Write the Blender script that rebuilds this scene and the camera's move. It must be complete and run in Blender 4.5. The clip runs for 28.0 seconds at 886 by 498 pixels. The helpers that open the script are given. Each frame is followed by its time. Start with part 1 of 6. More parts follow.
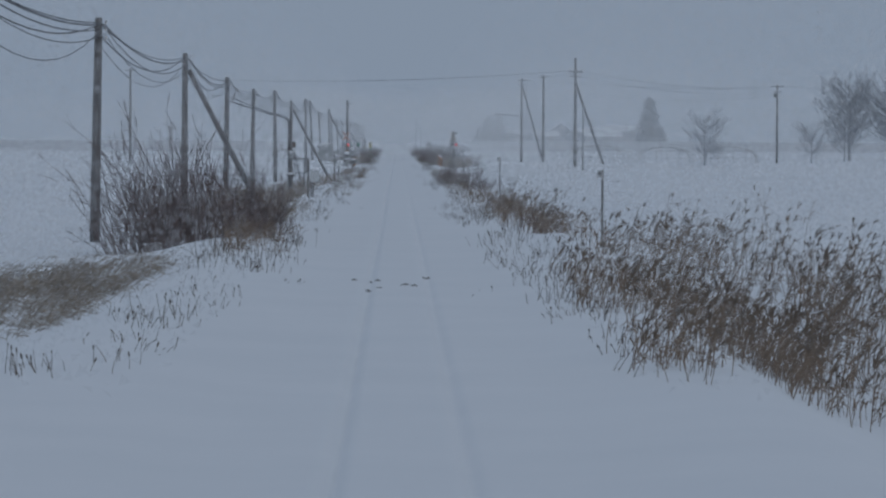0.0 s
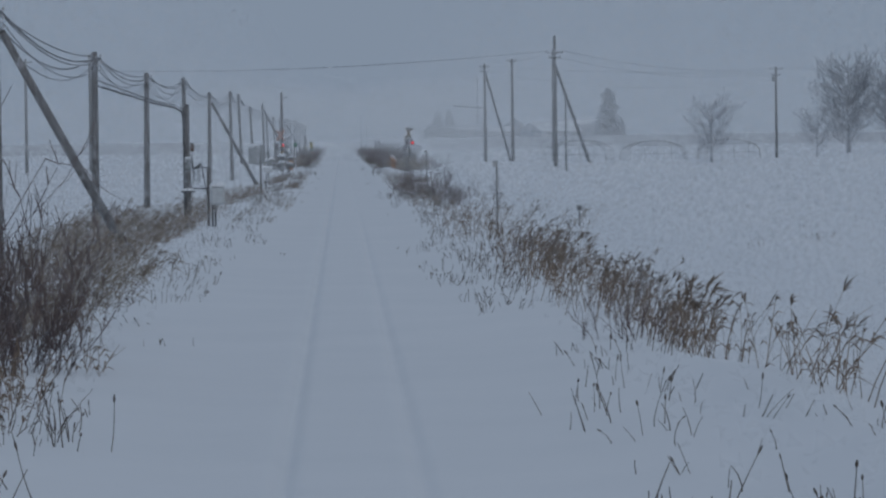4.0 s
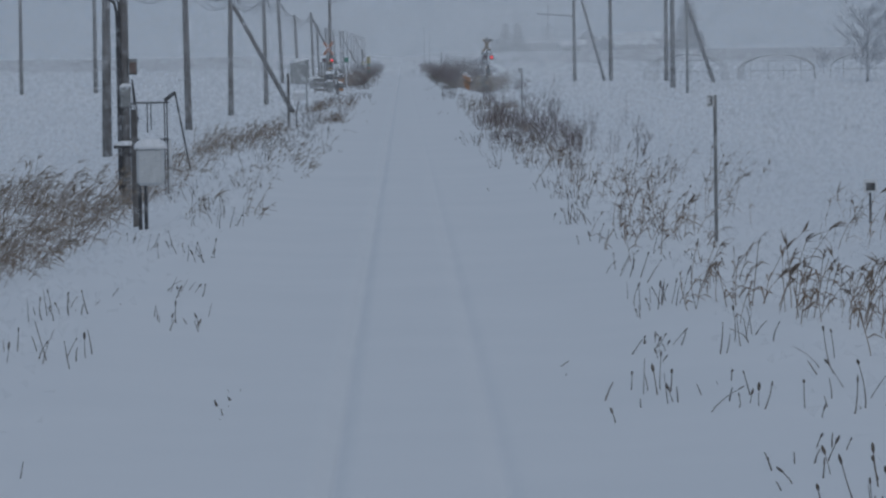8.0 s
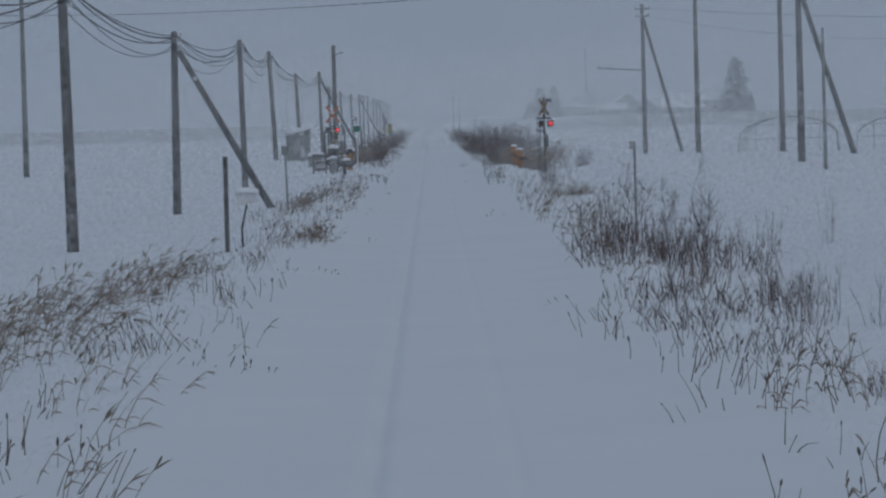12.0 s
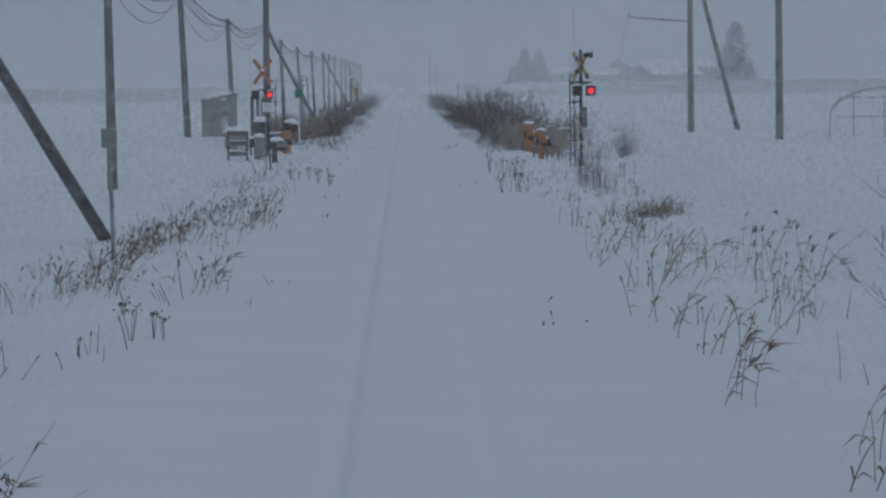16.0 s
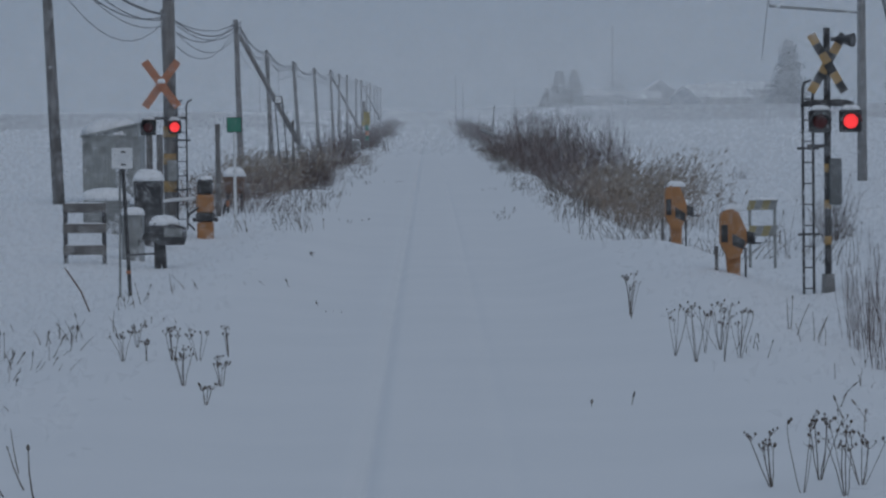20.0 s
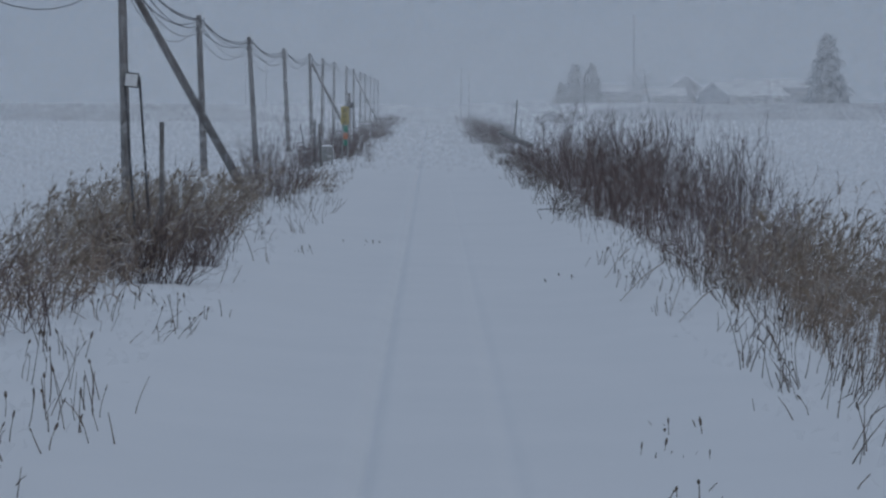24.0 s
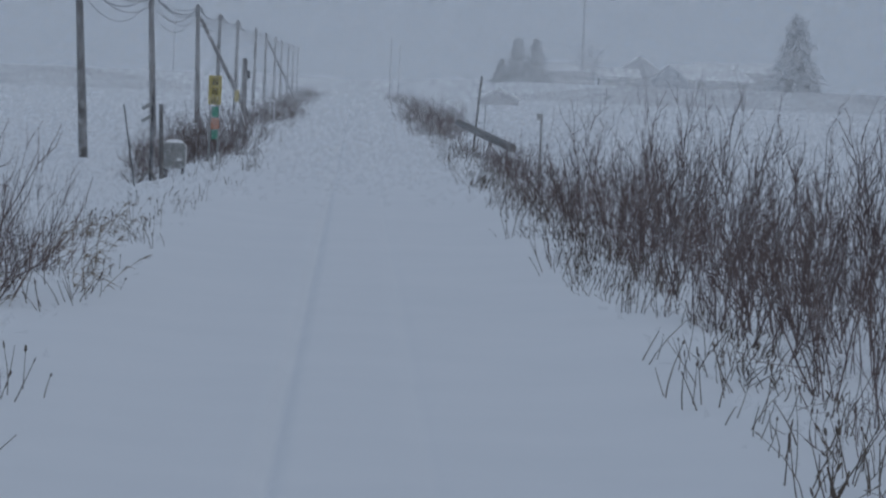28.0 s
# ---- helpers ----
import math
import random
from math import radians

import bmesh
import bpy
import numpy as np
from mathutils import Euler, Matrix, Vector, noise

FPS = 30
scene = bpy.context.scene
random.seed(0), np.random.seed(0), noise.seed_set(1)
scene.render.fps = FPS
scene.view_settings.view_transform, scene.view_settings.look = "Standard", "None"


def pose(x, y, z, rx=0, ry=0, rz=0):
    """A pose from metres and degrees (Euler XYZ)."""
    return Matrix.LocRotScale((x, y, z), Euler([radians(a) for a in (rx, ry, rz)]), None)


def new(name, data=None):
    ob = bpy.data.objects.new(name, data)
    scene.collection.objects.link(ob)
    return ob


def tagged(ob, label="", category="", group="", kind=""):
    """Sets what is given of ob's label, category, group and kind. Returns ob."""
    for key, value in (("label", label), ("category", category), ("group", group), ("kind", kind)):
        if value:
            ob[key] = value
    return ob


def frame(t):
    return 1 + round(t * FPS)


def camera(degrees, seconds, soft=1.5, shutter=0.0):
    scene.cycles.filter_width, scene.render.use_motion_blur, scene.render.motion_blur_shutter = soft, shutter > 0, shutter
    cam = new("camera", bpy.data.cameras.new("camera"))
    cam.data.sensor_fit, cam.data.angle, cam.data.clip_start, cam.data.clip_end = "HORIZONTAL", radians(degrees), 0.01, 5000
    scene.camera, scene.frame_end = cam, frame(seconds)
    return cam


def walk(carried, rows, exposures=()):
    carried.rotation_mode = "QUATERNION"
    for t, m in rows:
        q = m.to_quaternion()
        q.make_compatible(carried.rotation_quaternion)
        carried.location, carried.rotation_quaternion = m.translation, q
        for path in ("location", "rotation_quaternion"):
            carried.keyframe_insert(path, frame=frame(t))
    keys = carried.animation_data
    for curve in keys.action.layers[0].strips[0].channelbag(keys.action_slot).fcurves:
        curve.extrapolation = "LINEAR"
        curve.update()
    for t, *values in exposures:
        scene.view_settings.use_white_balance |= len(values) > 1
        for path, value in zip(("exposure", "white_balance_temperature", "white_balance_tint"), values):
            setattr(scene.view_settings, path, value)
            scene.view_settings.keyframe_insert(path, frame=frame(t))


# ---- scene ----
cam = camera(12.4, 28.0, soft=2.35)
PATH = [
    (0.0, pose(-0.053, 0.00, 2.70, 88.504, -0.314, -0.642)),
    (0.5, pose(-0.053, 8.32, 2.70, 88.797, -0.277, -0.592)),
    (1.0, pose(-0.053, 16.64, 2.70, 88.739, 0.175, -0.242)),
    (1.5, pose(-0.053, 24.93, 2.70, 88.878, -0.308, -0.158)),
    (2.0, pose(-0.053, 33.23, 2.70, 88.917, 0.020, -0.247)),
    (2.5, pose(-0.053, 41.52, 2.70, 88.520, 0.741, -0.840)),
    (4.5, pose(-0.053, 74.70, 2.70, 88.428, 0.449, -1.779)),
    (5.0, pose(-0.053, 82.99, 2.70, 88.352, -0.145, -1.967)),
    (5.5, pose(-0.053, 91.19, 2.70, 88.375, 0.558, -1.453)),
    (6.0, pose(-0.053, 99.39, 2.70, 88.186, 0.662, -0.895)),
    (6.5, pose(-0.053, 107.82, 2.70, 88.004, 0.682, -0.609)),
    (7.0, pose(-0.053, 116.25, 2.70, 87.728, 0.528, -0.236)),
    (7.5, pose(-0.053, 124.33, 2.70, 87.451, 0.333, -0.293)),
    (8.0, pose(-0.053, 132.41, 2.70, 87.275, 0.817, -0.561)),
    (8.5, pose(-0.053, 141.02, 2.70, 87.194, 0.751, -0.415)),
    (9.0, pose(-0.053, 149.63, 2.70, 87.417, 1.387, -0.342)),
    (9.5, pose(-0.053, 158.45, 2.70, 87.694, 0.716, -0.426)),
    (10.0, pose(-0.053, 167.26, 2.70, 87.872, 1.118, -0.288)),
    (10.5, pose(-0.053, 176.12, 2.70, 87.977, 1.541, -0.114)),
    (11.0, pose(-0.053, 184.98, 2.70, 88.170, -0.022, -0.064)),
    (11.5, pose(-0.053, 193.60, 2.70, 88.211, -0.090, -0.252)),
    (12.0, pose(-0.053, 202.22, 2.70, 88.215, 1.556, -0.172)),
    (12.5, pose(-0.053, 210.88, 2.70, 87.855, 1.089, 0.117)),
    (14.5, pose(-0.053, 245.49, 2.70, 87.758, -0.091, -0.304)),
    (15.0, pose(-0.053, 254.15, 2.70, 87.781, 0.009, -0.430)),
    (15.5, pose(-0.053, 263.05, 2.70, 87.765, 0.534, -0.376)),
    (16.0, pose(-0.053, 271.95, 2.70, 87.703, 0.590, -0.527)),
    (16.5, pose(-0.053, 280.63, 2.70, 87.118, 0.104, -0.586)),
    (17.0, pose(-0.053, 289.32, 2.70, 87.091, -0.630, -0.591)),
    (17.5, pose(-0.053, 298.40, 2.70, 87.477, -2.120, -0.535)),
    (18.0, pose(-0.053, 307.47, 2.70, 87.945, -0.639, -0.533)),
    (18.5, pose(-0.053, 316.45, 2.70, 88.063, -1.615, -0.399)),
    (19.0, pose(-0.053, 325.43, 2.70, 88.075, -0.318, -0.471)),
    (19.5, pose(-0.053, 334.41, 2.70, 88.324, 0.291, -0.509)),
    (20.0, pose(-0.053, 343.40, 2.70, 88.051, 0.619, -0.194)),
    (20.5, pose(-0.053, 352.60, 2.70, 87.950, 0.129, -0.020)),
    (21.0, pose(-0.053, 361.81, 2.70, 87.872, 0.170, 0.132)),
    (21.5, pose(-0.053, 371.02, 2.70, 88.007, -0.529, 0.149)),
    (23.5, pose(-0.053, 406.79, 2.70, 88.038, -0.910, -0.830)),
    (24.0, pose(-0.053, 416.12, 2.70, 87.985, -0.184, -0.159)),
    (24.5, pose(-0.053, 425.27, 2.70, 87.968, -1.385, -0.076)),
    (25.0, pose(-0.053, 434.41, 2.70, 87.810, -1.998, -0.022)),
    (25.5, pose(-0.053, 443.33, 2.70, 87.851, -1.212, 0.128)),
    (26.0, pose(-0.053, 452.26, 2.70, 87.722, 0.086, 0.450)),
    (26.5, pose(-0.053, 461.39, 2.70, 88.000, 0.013, 0.501)),
    (27.0, pose(-0.053, 470.52, 2.70, 88.104, 0.439, 0.078)),
    (27.5, pose(-0.053, 479.77, 2.70, 88.045, 0.717, -0.753)),
    (28.0, pose(-0.053, 489.01, 2.70, 87.659, -2.257, -1.204)),
]
EXPOSURE = [(t, e - (0.02 if t < 14 else 0.045), 6360 if t < 23 else 6330, 8.5 if t < 23 else 9.5) for t, e in (
    (0.0, 0.02), (1.0, 0.05), (2.0, -0.02), (5.0, -0.02), (6.0, -0.03), (7.0, -0.08), (8.0, 0.05), (9.0, 0.12), (10.0, 0.02), (11.0, -0.05), (12.0, -0.08),
    (15.0, -0.03), (16.0, -0.06), (18.0, -0.02), (21.5, -0.04), (23.5, 0.03), (25.0, 0.13), (26.0, 0.13), (27.0, 0.15), (28.0, 0.15))]
walk(cam, PATH, EXPOSURE)
scene.cycles.transparent_max_bounces = 64

# ---- overcast snow light ----
world = bpy.data.worlds.new("overcast_sky")
scene.world = world
world.use_nodes = True
wn, wl = world.node_tree.nodes, world.node_tree.links
wn.clear()
w_out = wn.new("ShaderNodeOutputWorld")
w_bg = wn.new("ShaderNodeBackground")
w_sky = wn.new("ShaderNodeTexSky")
w_sky.sky_type = "NISHITA"
w_sky.sun_disc = False
w_sky.sun_elevation = radians(32)
w_sky.sun_rotation = radians(150)
w_sky.dust_density = 6.0
w_coord = wn.new("ShaderNodeTexCoord")
w_sep = wn.new("ShaderNodeSeparateXYZ")
w_ramp = wn.new("ShaderNodeValToRGB")
w_mix = wn.new("ShaderNodeMix")
w_mix.data_type = "RGBA"
w_mix.inputs[0].default_value = 0.93
w_ramp.color_ramp.elements[0].position = 0.0
w_ramp.color_ramp.elements[0].color = (2.40, 2.92, 3.74, 1)
w_ramp.color_ramp.elements[1].position = 1.0
w_ramp.color_ramp.elements[1].color = (1.72, 2.2, 2.95, 1)
mid = w_ramp.color_ramp.elements.new(0.16)
mid.color = (2.22, 2.74, 3.54, 1)
wl.new(w_coord.outputs["Generated"], w_sep.inputs[0])
wl.new(w_sep.outputs["Z"], w_ramp.inputs[0])
wl.new(w_sky.outputs[0], w_mix.inputs[6])
wl.new(w_ramp.outputs[0], w_mix.inputs[7])
wl.new(w_mix.outputs[2], w_bg.inputs[0])
w_bg.inputs[1].default_value = 0.1
wl.new(w_bg.outputs[0], w_out.inputs[0])

sun_data = bpy.data.lights.new("sun", "SUN")
sun_data.energy = 0.3
sun_data.angle = radians(60)
sun_data.color = (0.97, 0.98, 1.0)
sun = new("sun", sun_data)
sun.matrix_world = pose(0, 0, 60, 35, 0, 4)


# ---- materials ----
def ramp_mix(nt, fac, a, b, lo=0.4, hi=0.6):
    r = nt.nodes.new("ShaderNodeValToRGB")
    r.color_ramp.elements[0].position, r.color_ramp.elements[1].position = lo, hi
    r.color_ramp.elements[0].color, r.color_ramp.elements[1].color = (*a, 1), (*b, 1)
    nt.links.new(fac, r.inputs[0])
    return r.outputs[0]


def noise_tex(nt, scale, detail=4.0, stretch=(1, 1, 1), rough=0.55):
    c = nt.nodes.new("ShaderNodeTexCoord")
    m = nt.nodes.new("ShaderNodeMapping")
    m.inputs["Scale"].default_value = stretch
    n = nt.nodes.new("ShaderNodeTexNoise")
    n.inputs["Scale"].default_value, n.inputs["Detail"].default_value = scale, detail
    n.inputs["Roughness"].default_value = rough
    nt.links.new(c.outputs["Object"], m.inputs[0])
    nt.links.new(m.outputs[0], n.inputs["Vector"])
    return n.outputs["Fac"]


def mix_color(nt, fac, a, b, mode="MIX"):
    m = nt.nodes.new("ShaderNodeMix")
    m.data_type, m.blend_type = "RGBA", mode
    for sock, v in ((m.inputs[0], fac), (m.inputs[6], a), (m.inputs[7], b)):
        if isinstance(v, (int, float)):
            sock.default_value = v
        elif isinstance(v, tuple):
            sock.default_value = (*v, 1)
        else:
            nt.links.new(v, sock)
    return m.outputs[2]


def material(name, a, b, scale=3.0, stretch=(1, 1, 1), rough=0.7, metal=0.0, bump=0.2, bump_scale=20.0, bump_dist=0.01,
             snow=0.0, vary=0.0, glow=0.0, detail=4.0, top_snow=False):
    """Two-tone noise colour with fine relief; snow: share of wind-blown snow stuck to it; vary: spread between objects."""
    m = bpy.data.materials.new(name)
    m.use_nodes = True
    nt = m.node_tree
    p = nt.nodes["Principled BSDF"]
    p.inputs["Roughness"].default_value, p.inputs["Metallic"].default_value = rough, metal
    col = ramp_mix(nt, noise_tex(nt, scale, detail, stretch), a, b, 0.32, 0.68)
    if vary:
        info = nt.nodes.new("ShaderNodeObjectInfo")
        lo, hi = (1 - vary,) * 3, (1 + vary,) * 3
        col = mix_color(nt, 1.0, col, ramp_mix(nt, info.outputs["Random"], lo, hi, 0.0, 1.0), "MULTIPLY")
    if snow:
        stuck = ramp_mix(nt, noise_tex(nt, 2.3, 6.0, (1, 1, 0.55), 0.7), (0, 0, 0), (1, 1, 1), 0.64 - snow * 0.5, 0.72 - snow * 0.5)
        col = mix_color(nt, stuck, col, (0.74, 0.77, 0.82))
    if top_snow:
        g = nt.nodes.new("ShaderNodeNewGeometry")
        s = nt.nodes.new("ShaderNodeSeparateXYZ")
        nt.links.new(g.outputs["Normal"], s.inputs[0])
        col = mix_color(nt, ramp_mix(nt, s.outputs["Z"], (0, 0, 0), (1, 1, 1), 0.86, 0.98), col, (0.8, 0.83, 0.88))
    nt.links.new(col, p.inputs["Base Color"])
    if bump:
        bn = nt.nodes.new("ShaderNodeBump")
        bn.inputs["Strength"].default_value, bn.inputs["Distance"].default_value = bump, bump_dist
        nt.links.new(noise_tex(nt, bump_scale, 5.0, stretch), bn.inputs["Height"])
        nt.links.new(bn.outputs[0], p.inputs["Normal"])
    if glow:
        p.inputs["Emission Color"].default_value = (*b, 1)
        p.inputs["Emission Strength"].default_value = glow
    return m


SNOW = material("snow", (0.82, 0.84, 0.868), (0.85, 0.866, 0.892), scale=0.35, rough=0.85, bump=0.07, bump_scale=1.6, bump_dist=0.02)
SNOW_CAP = material("snow_cap", (0.80, 0.82, 0.85), (0.86, 0.875, 0.90), scale=4, rough=0.85, bump=0.4, bump_scale=14, bump_dist=0.01)


def flake_material(name, cover):
    """Faint flakes standing in for haze: they scatter light on both sides and let the rest straight through."""
    m = bpy.data.materials.new(name)
    m.use_nodes = True
    nt = m.node_tree
    nt.nodes.clear()
    out, body, film = nt.nodes.new("ShaderNodeOutputMaterial"), nt.nodes.new("ShaderNodeMixShader"), nt.nodes.new("ShaderNodeMixShader")
    front, back, clear = nt.nodes.new("ShaderNodeBsdfDiffuse"), nt.nodes.new("ShaderNodeBsdfTranslucent"), nt.nodes.new("ShaderNodeBsdfTransparent")
    for b in (front, back):
        b.inputs["Color"].default_value = (0.97, 0.975, 0.98, 1)
    body.inputs[0].default_value, film.inputs[0].default_value = 0.5, cover
    nt.links.new(front.outputs[0], body.inputs[1])
    nt.links.new(back.outputs[0], body.inputs[2])
    nt.links.new(clear.outputs[0], film.inputs[1])
    nt.links.new(body.outputs[0], film.inputs[2])
    nt.links.new(film.outputs[0], out.inputs["Surface"])
    return m


HAZE_FLAKE = flake_material("haze_flake_clump", 0.06)
POLE_WOOD = material("weathered_pole_wood", (0.10, 0.097, 0.095), (0.20, 0.19, 0.185), scale=9, stretch=(1, 1, 0.06), rough=0.85, snow=0.03, vary=0.15, bump=0.4, bump_scale=40)
CONCRETE = material("pole_concrete", (0.17, 0.17, 0.17), (0.27, 0.27, 0.27), scale=5, rough=0.9, snow=0.05, vary=0.1)
STEEL_DARK = material("dark_painted_steel", (0.035, 0.036, 0.04), (0.075, 0.075, 0.08), scale=12, rough=0.5, metal=0.2, snow=0.08)
STEEL_GREY = material("grey_painted_steel", (0.20, 0.21, 0.21), (0.31, 0.32, 0.32), scale=6, rough=0.55, metal=0.2, snow=0.16)
SHED_METAL = material("shed_sheet_metal", (0.22, 0.235, 0.235), (0.33, 0.345, 0.34), scale=2.5, stretch=(1, 1, 0.25), rough=0.6, metal=0.25, snow=0.06)
RUST = material("rusty_steel", (0.09, 0.05, 0.035), (0.17, 0.10, 0.07), scale=20, rough=0.8)
CABLE = material("black_cable_sheath", (0.03, 0.03, 0.034), (0.06, 0.06, 0.065), scale=8, rough=0.6, snow=0.14, bump=0)
PAINT_YELLOW = material("warning_yellow", (0.33, 0.21, 0.09), (0.45, 0.30, 0.13), scale=8, rough=0.5, snow=0.12)
PAINT_ORANGE = material("weathered_orange", (0.31, 0.148, 0.058), (0.42, 0.205, 0.088), scale=7, rough=0.6, snow=0.12)
PAINT_OLIVE = material("snow_dusted_dull_yellow", (0.26, 0.22, 0.11), (0.36, 0.31, 0.17), scale=8, rough=0.6, snow=0.14)
PAINT_FADED = material("faded_orange_red", (0.36, 0.155, 0.09), (0.47, 0.205, 0.12), scale=7, rough=0.6, snow=0.1)
PAINT_BLACK = material("black_paint", (0.022, 0.022, 0.024), (0.05, 0.05, 0.052), scale=9, rough=0.5, snow=0.07)
PAINT_WHITE = material("white_paint", (0.62, 0.64, 0.66), (0.76, 0.77, 0.78), scale=6, rough=0.6)
PAINT_GREEN = material("green_reflector", (0.03, 0.19, 0.13), (0.05, 0.26, 0.17), scale=6, rough=0.35)
SIGN_YELLOW = material("sign_yellow", (0.36, 0.30, 0.10), (0.45, 0.38, 0.14), scale=5, rough=0.45, snow=0.05)
PLASTIC_BOX = material("pale_grey_box", (0.48, 0.50, 0.51), (0.60, 0.62, 0.63), scale=5, rough=0.55)
LAMP_RED = material("lit_red_lens", (0.9, 0.03, 0.03), (1.0, 0.045, 0.05), scale=30, rough=0.3, bump=0, glow=0.85)
LAMP_DARK = material("unlit_red_lens", (0.08, 0.012, 0.012), (0.12, 0.02, 0.02), scale=30, rough=0.2, bump=0)
BOX_GREY = material("dark_grey_enamel", (0.11, 0.12, 0.125), (0.18, 0.19, 0.195), scale=5, rough=0.5, metal=0.1, snow=0.06)
INSULATOR = material("glazed_insulator", (0.5, 0.5, 0.5), (0.66, 0.66, 0.66), scale=6, rough=0.25, bump=0)
WILLOW = material("willow_bark", (0.085, 0.062, 0.06), (0.165, 0.122, 0.115), scale=2.0, rough=0.85, bump=0, vary=0.2, top_snow=True)
REED = material("dry_reed", (0.155, 0.116, 0.087), (0.285, 0.213, 0.156), scale=1.2, rough=0.9, bump=0, top_snow=True)
DRY_GRASS = material("tan_dry_grass", (0.19, 0.158, 0.13), (0.33, 0.278, 0.22), scale=1.2, rough=0.9, bump=0, top_snow=True)
PLUME = material("dark_reed_plume", (0.125, 0.098, 0.077), (0.23, 0.18, 0.142), scale=3.0, rough=0.95, bump=0)
TAN_PLUME = material("tan_reed_plume", (0.17, 0.135, 0.10), (0.30, 0.245, 0.19), scale=3.0, rough=0.95, bump=0, top_snow=True)
BROWN_REED = material("brown_dry_reed", (0.172, 0.134, 0.108), (0.31, 0.245, 0.195), scale=1.2, rough=0.9, bump=0, top_snow=True)
WEED = material("dead_weed_stalk", (0.07, 0.058, 0.05), (0.15, 0.12, 0.095), scale=1.5, rough=0.9, bump=0)
# far bark and needles: distance haze is mixed into these pale base colours
HAZED_BARK = material("hazed_bark", (0.36, 0.37, 0.40), (0.55, 0.57, 0.60), scale=0.8, rough=0.9, bump=0, vary=0.06)
HAZED_NEEDLE = material("hazed_snowy_needles", (0.30, 0.33, 0.36), (0.46, 0.48, 0.51), scale=0.9, rough=0.95, bump=0, vary=0.05)
GALVANISED = material("galvanised_pipe", (0.42, 0.43, 0.44), (0.56, 0.57, 0.58), scale=5, rough=0.5, metal=0.3, bump=0)
# farm walls: board colour paled to imitate haze, plus patches of stuck snow
FAR_WALL = material("hazed_snowy_boards", (0.38, 0.39, 0.42), (0.50, 0.52, 0.55), scale=1.5, rough=0.9, snow=0.1)
BROWN_BANK = material("grassy_embankment", (0.47, 0.47, 0.49), (0.68, 0.70, 0.73), scale=0.25, rough=0.95, bump=0)
NEEDLE_DARK = material("snow_dusted_needles", (0.10, 0.115, 0.12), (0.26, 0.28, 0.30), scale=0.9, rough=0.95, bump=0)


# ---- mesh helpers ----
class Shape:
    """Collects vertices and faces of one mesh."""

    def __init__(self):
        self.v, self.f = [], []

    def add(self, verts, faces):
        n = len(self.v)
        self.v += [tuple(p) for p in verts]
        self.f += [tuple(i + n for i in q) for q in faces]
        return self

    def box(self, c, s, bevel=0.01, turn=(0, 0, 0)):
        h = [max(a / 2, 0.001) for a in s]
        b = min(bevel, *(a * 0.45 for a in h))
        r = Euler([radians(a) for a in turn]).to_matrix()
        bm = bmesh.new()
        bmesh.ops.create_cube(bm, size=1.0)
        for p in bm.verts:
            p.co = Vector((p.co.x * 2 * h[0], p.co.y * 2 * h[1], p.co.z * 2 * h[2]))
        if b > 0.0015:
            bmesh.ops.bevel(bm, geom=bm.edges[:], offset=b, segments=1, affect="EDGES")
        bm.verts.index_update()
        self.add([r @ p.co + Vector(c) for p in bm.verts], [[p.index for p in q.verts] for q in bm.faces])
        bm.free()
        return self

    def tube(self, pts, radii, n=8):
        pts = [Vector(p) for p in pts]
        if isinstance(radii, (int, float)):
            radii = [radii] * len(pts)
        rings = []
        for i, p in enumerate(pts):
            d = (pts[min(i + 1, len(pts) - 1)] - pts[max(i - 1, 0)]).normalized()
            a = d.orthogonal() if abs(d.z) < 0.99 else Vector((1, 0, 0))
            a = (a - d * a.dot(d)).normalized()
            if abs(d.z) < 0.99:
                a = d.cross(Vector((0, 0, 1))).normalized()
            b = d.cross(a)
            rings.append([p + (a * math.cos(k * 2 * math.pi / n) + b * math.sin(k * 2 * math.pi / n)) * radii[i] for k in range(n)])
        faces = []
        for i in range(len(pts) - 1):
            for k in range(n):
                faces.append((i * n + k, i * n + (k + 1) % n, (i + 1) * n + (k + 1) % n, (i + 1) * n + k))
        faces.append(tuple(range(n - 1, -1, -1)))
        faces.append(tuple((len(pts) - 1) * n + k for k in range(n)))
        return self.add([p for r in rings for p in r], faces)

    def cap(self, c, s, n=14, rows=4, seed=0):
        """A soft heap of snow with its flat foot at c; s: length, width, height."""
        rng = random.Random(seed)
        verts, faces = [], []
        for j in range(rows):
            a = j / rows * math.pi / 2
            for k in range(n):
                t = k / n * 2 * math.pi
                e = 2 / 3.2
                cx, sy = math.cos(t), math.sin(t)
                px = math.copysign(abs(cx) ** e, cx) * s[0] / 2 * math.cos(a) ** 0.7
                py = math.copysign(abs(sy) ** e, sy) * s[1] / 2 * math.cos(a) ** 0.7
                w = 1 + rng.uniform(-0.06, 0.06)
                verts.append((c[0] + px * w, c[1] + py * w, c[2] + s[2] * math.sin(a) * w))
        verts.append((c[0], c[1], c[2] + s[2]))
        for j in range(rows - 1):
            for k in range(n):
                faces.append((j * n + k, j * n + (k + 1) % n, (j + 1) * n + (k + 1) % n, (j + 1) * n + k))
        for k in range(n):
            faces.append(((rows - 1) * n + k, (rows - 1) * n + (k + 1) % n, rows * n))
        faces.append(tuple(range(n - 1, -1, -1)))
        return self.add(verts, faces)

    def mesh(self, name, mat, smooth=False):
        me = bpy.data.meshes.new(name)
        me.from_pydata([tuple(p) for p in self.v], [], self.f)
        me.materials.append(mat)
        if smooth:
            for q in me.polygons:
                q.use_smooth = True
        me.update()
        return me


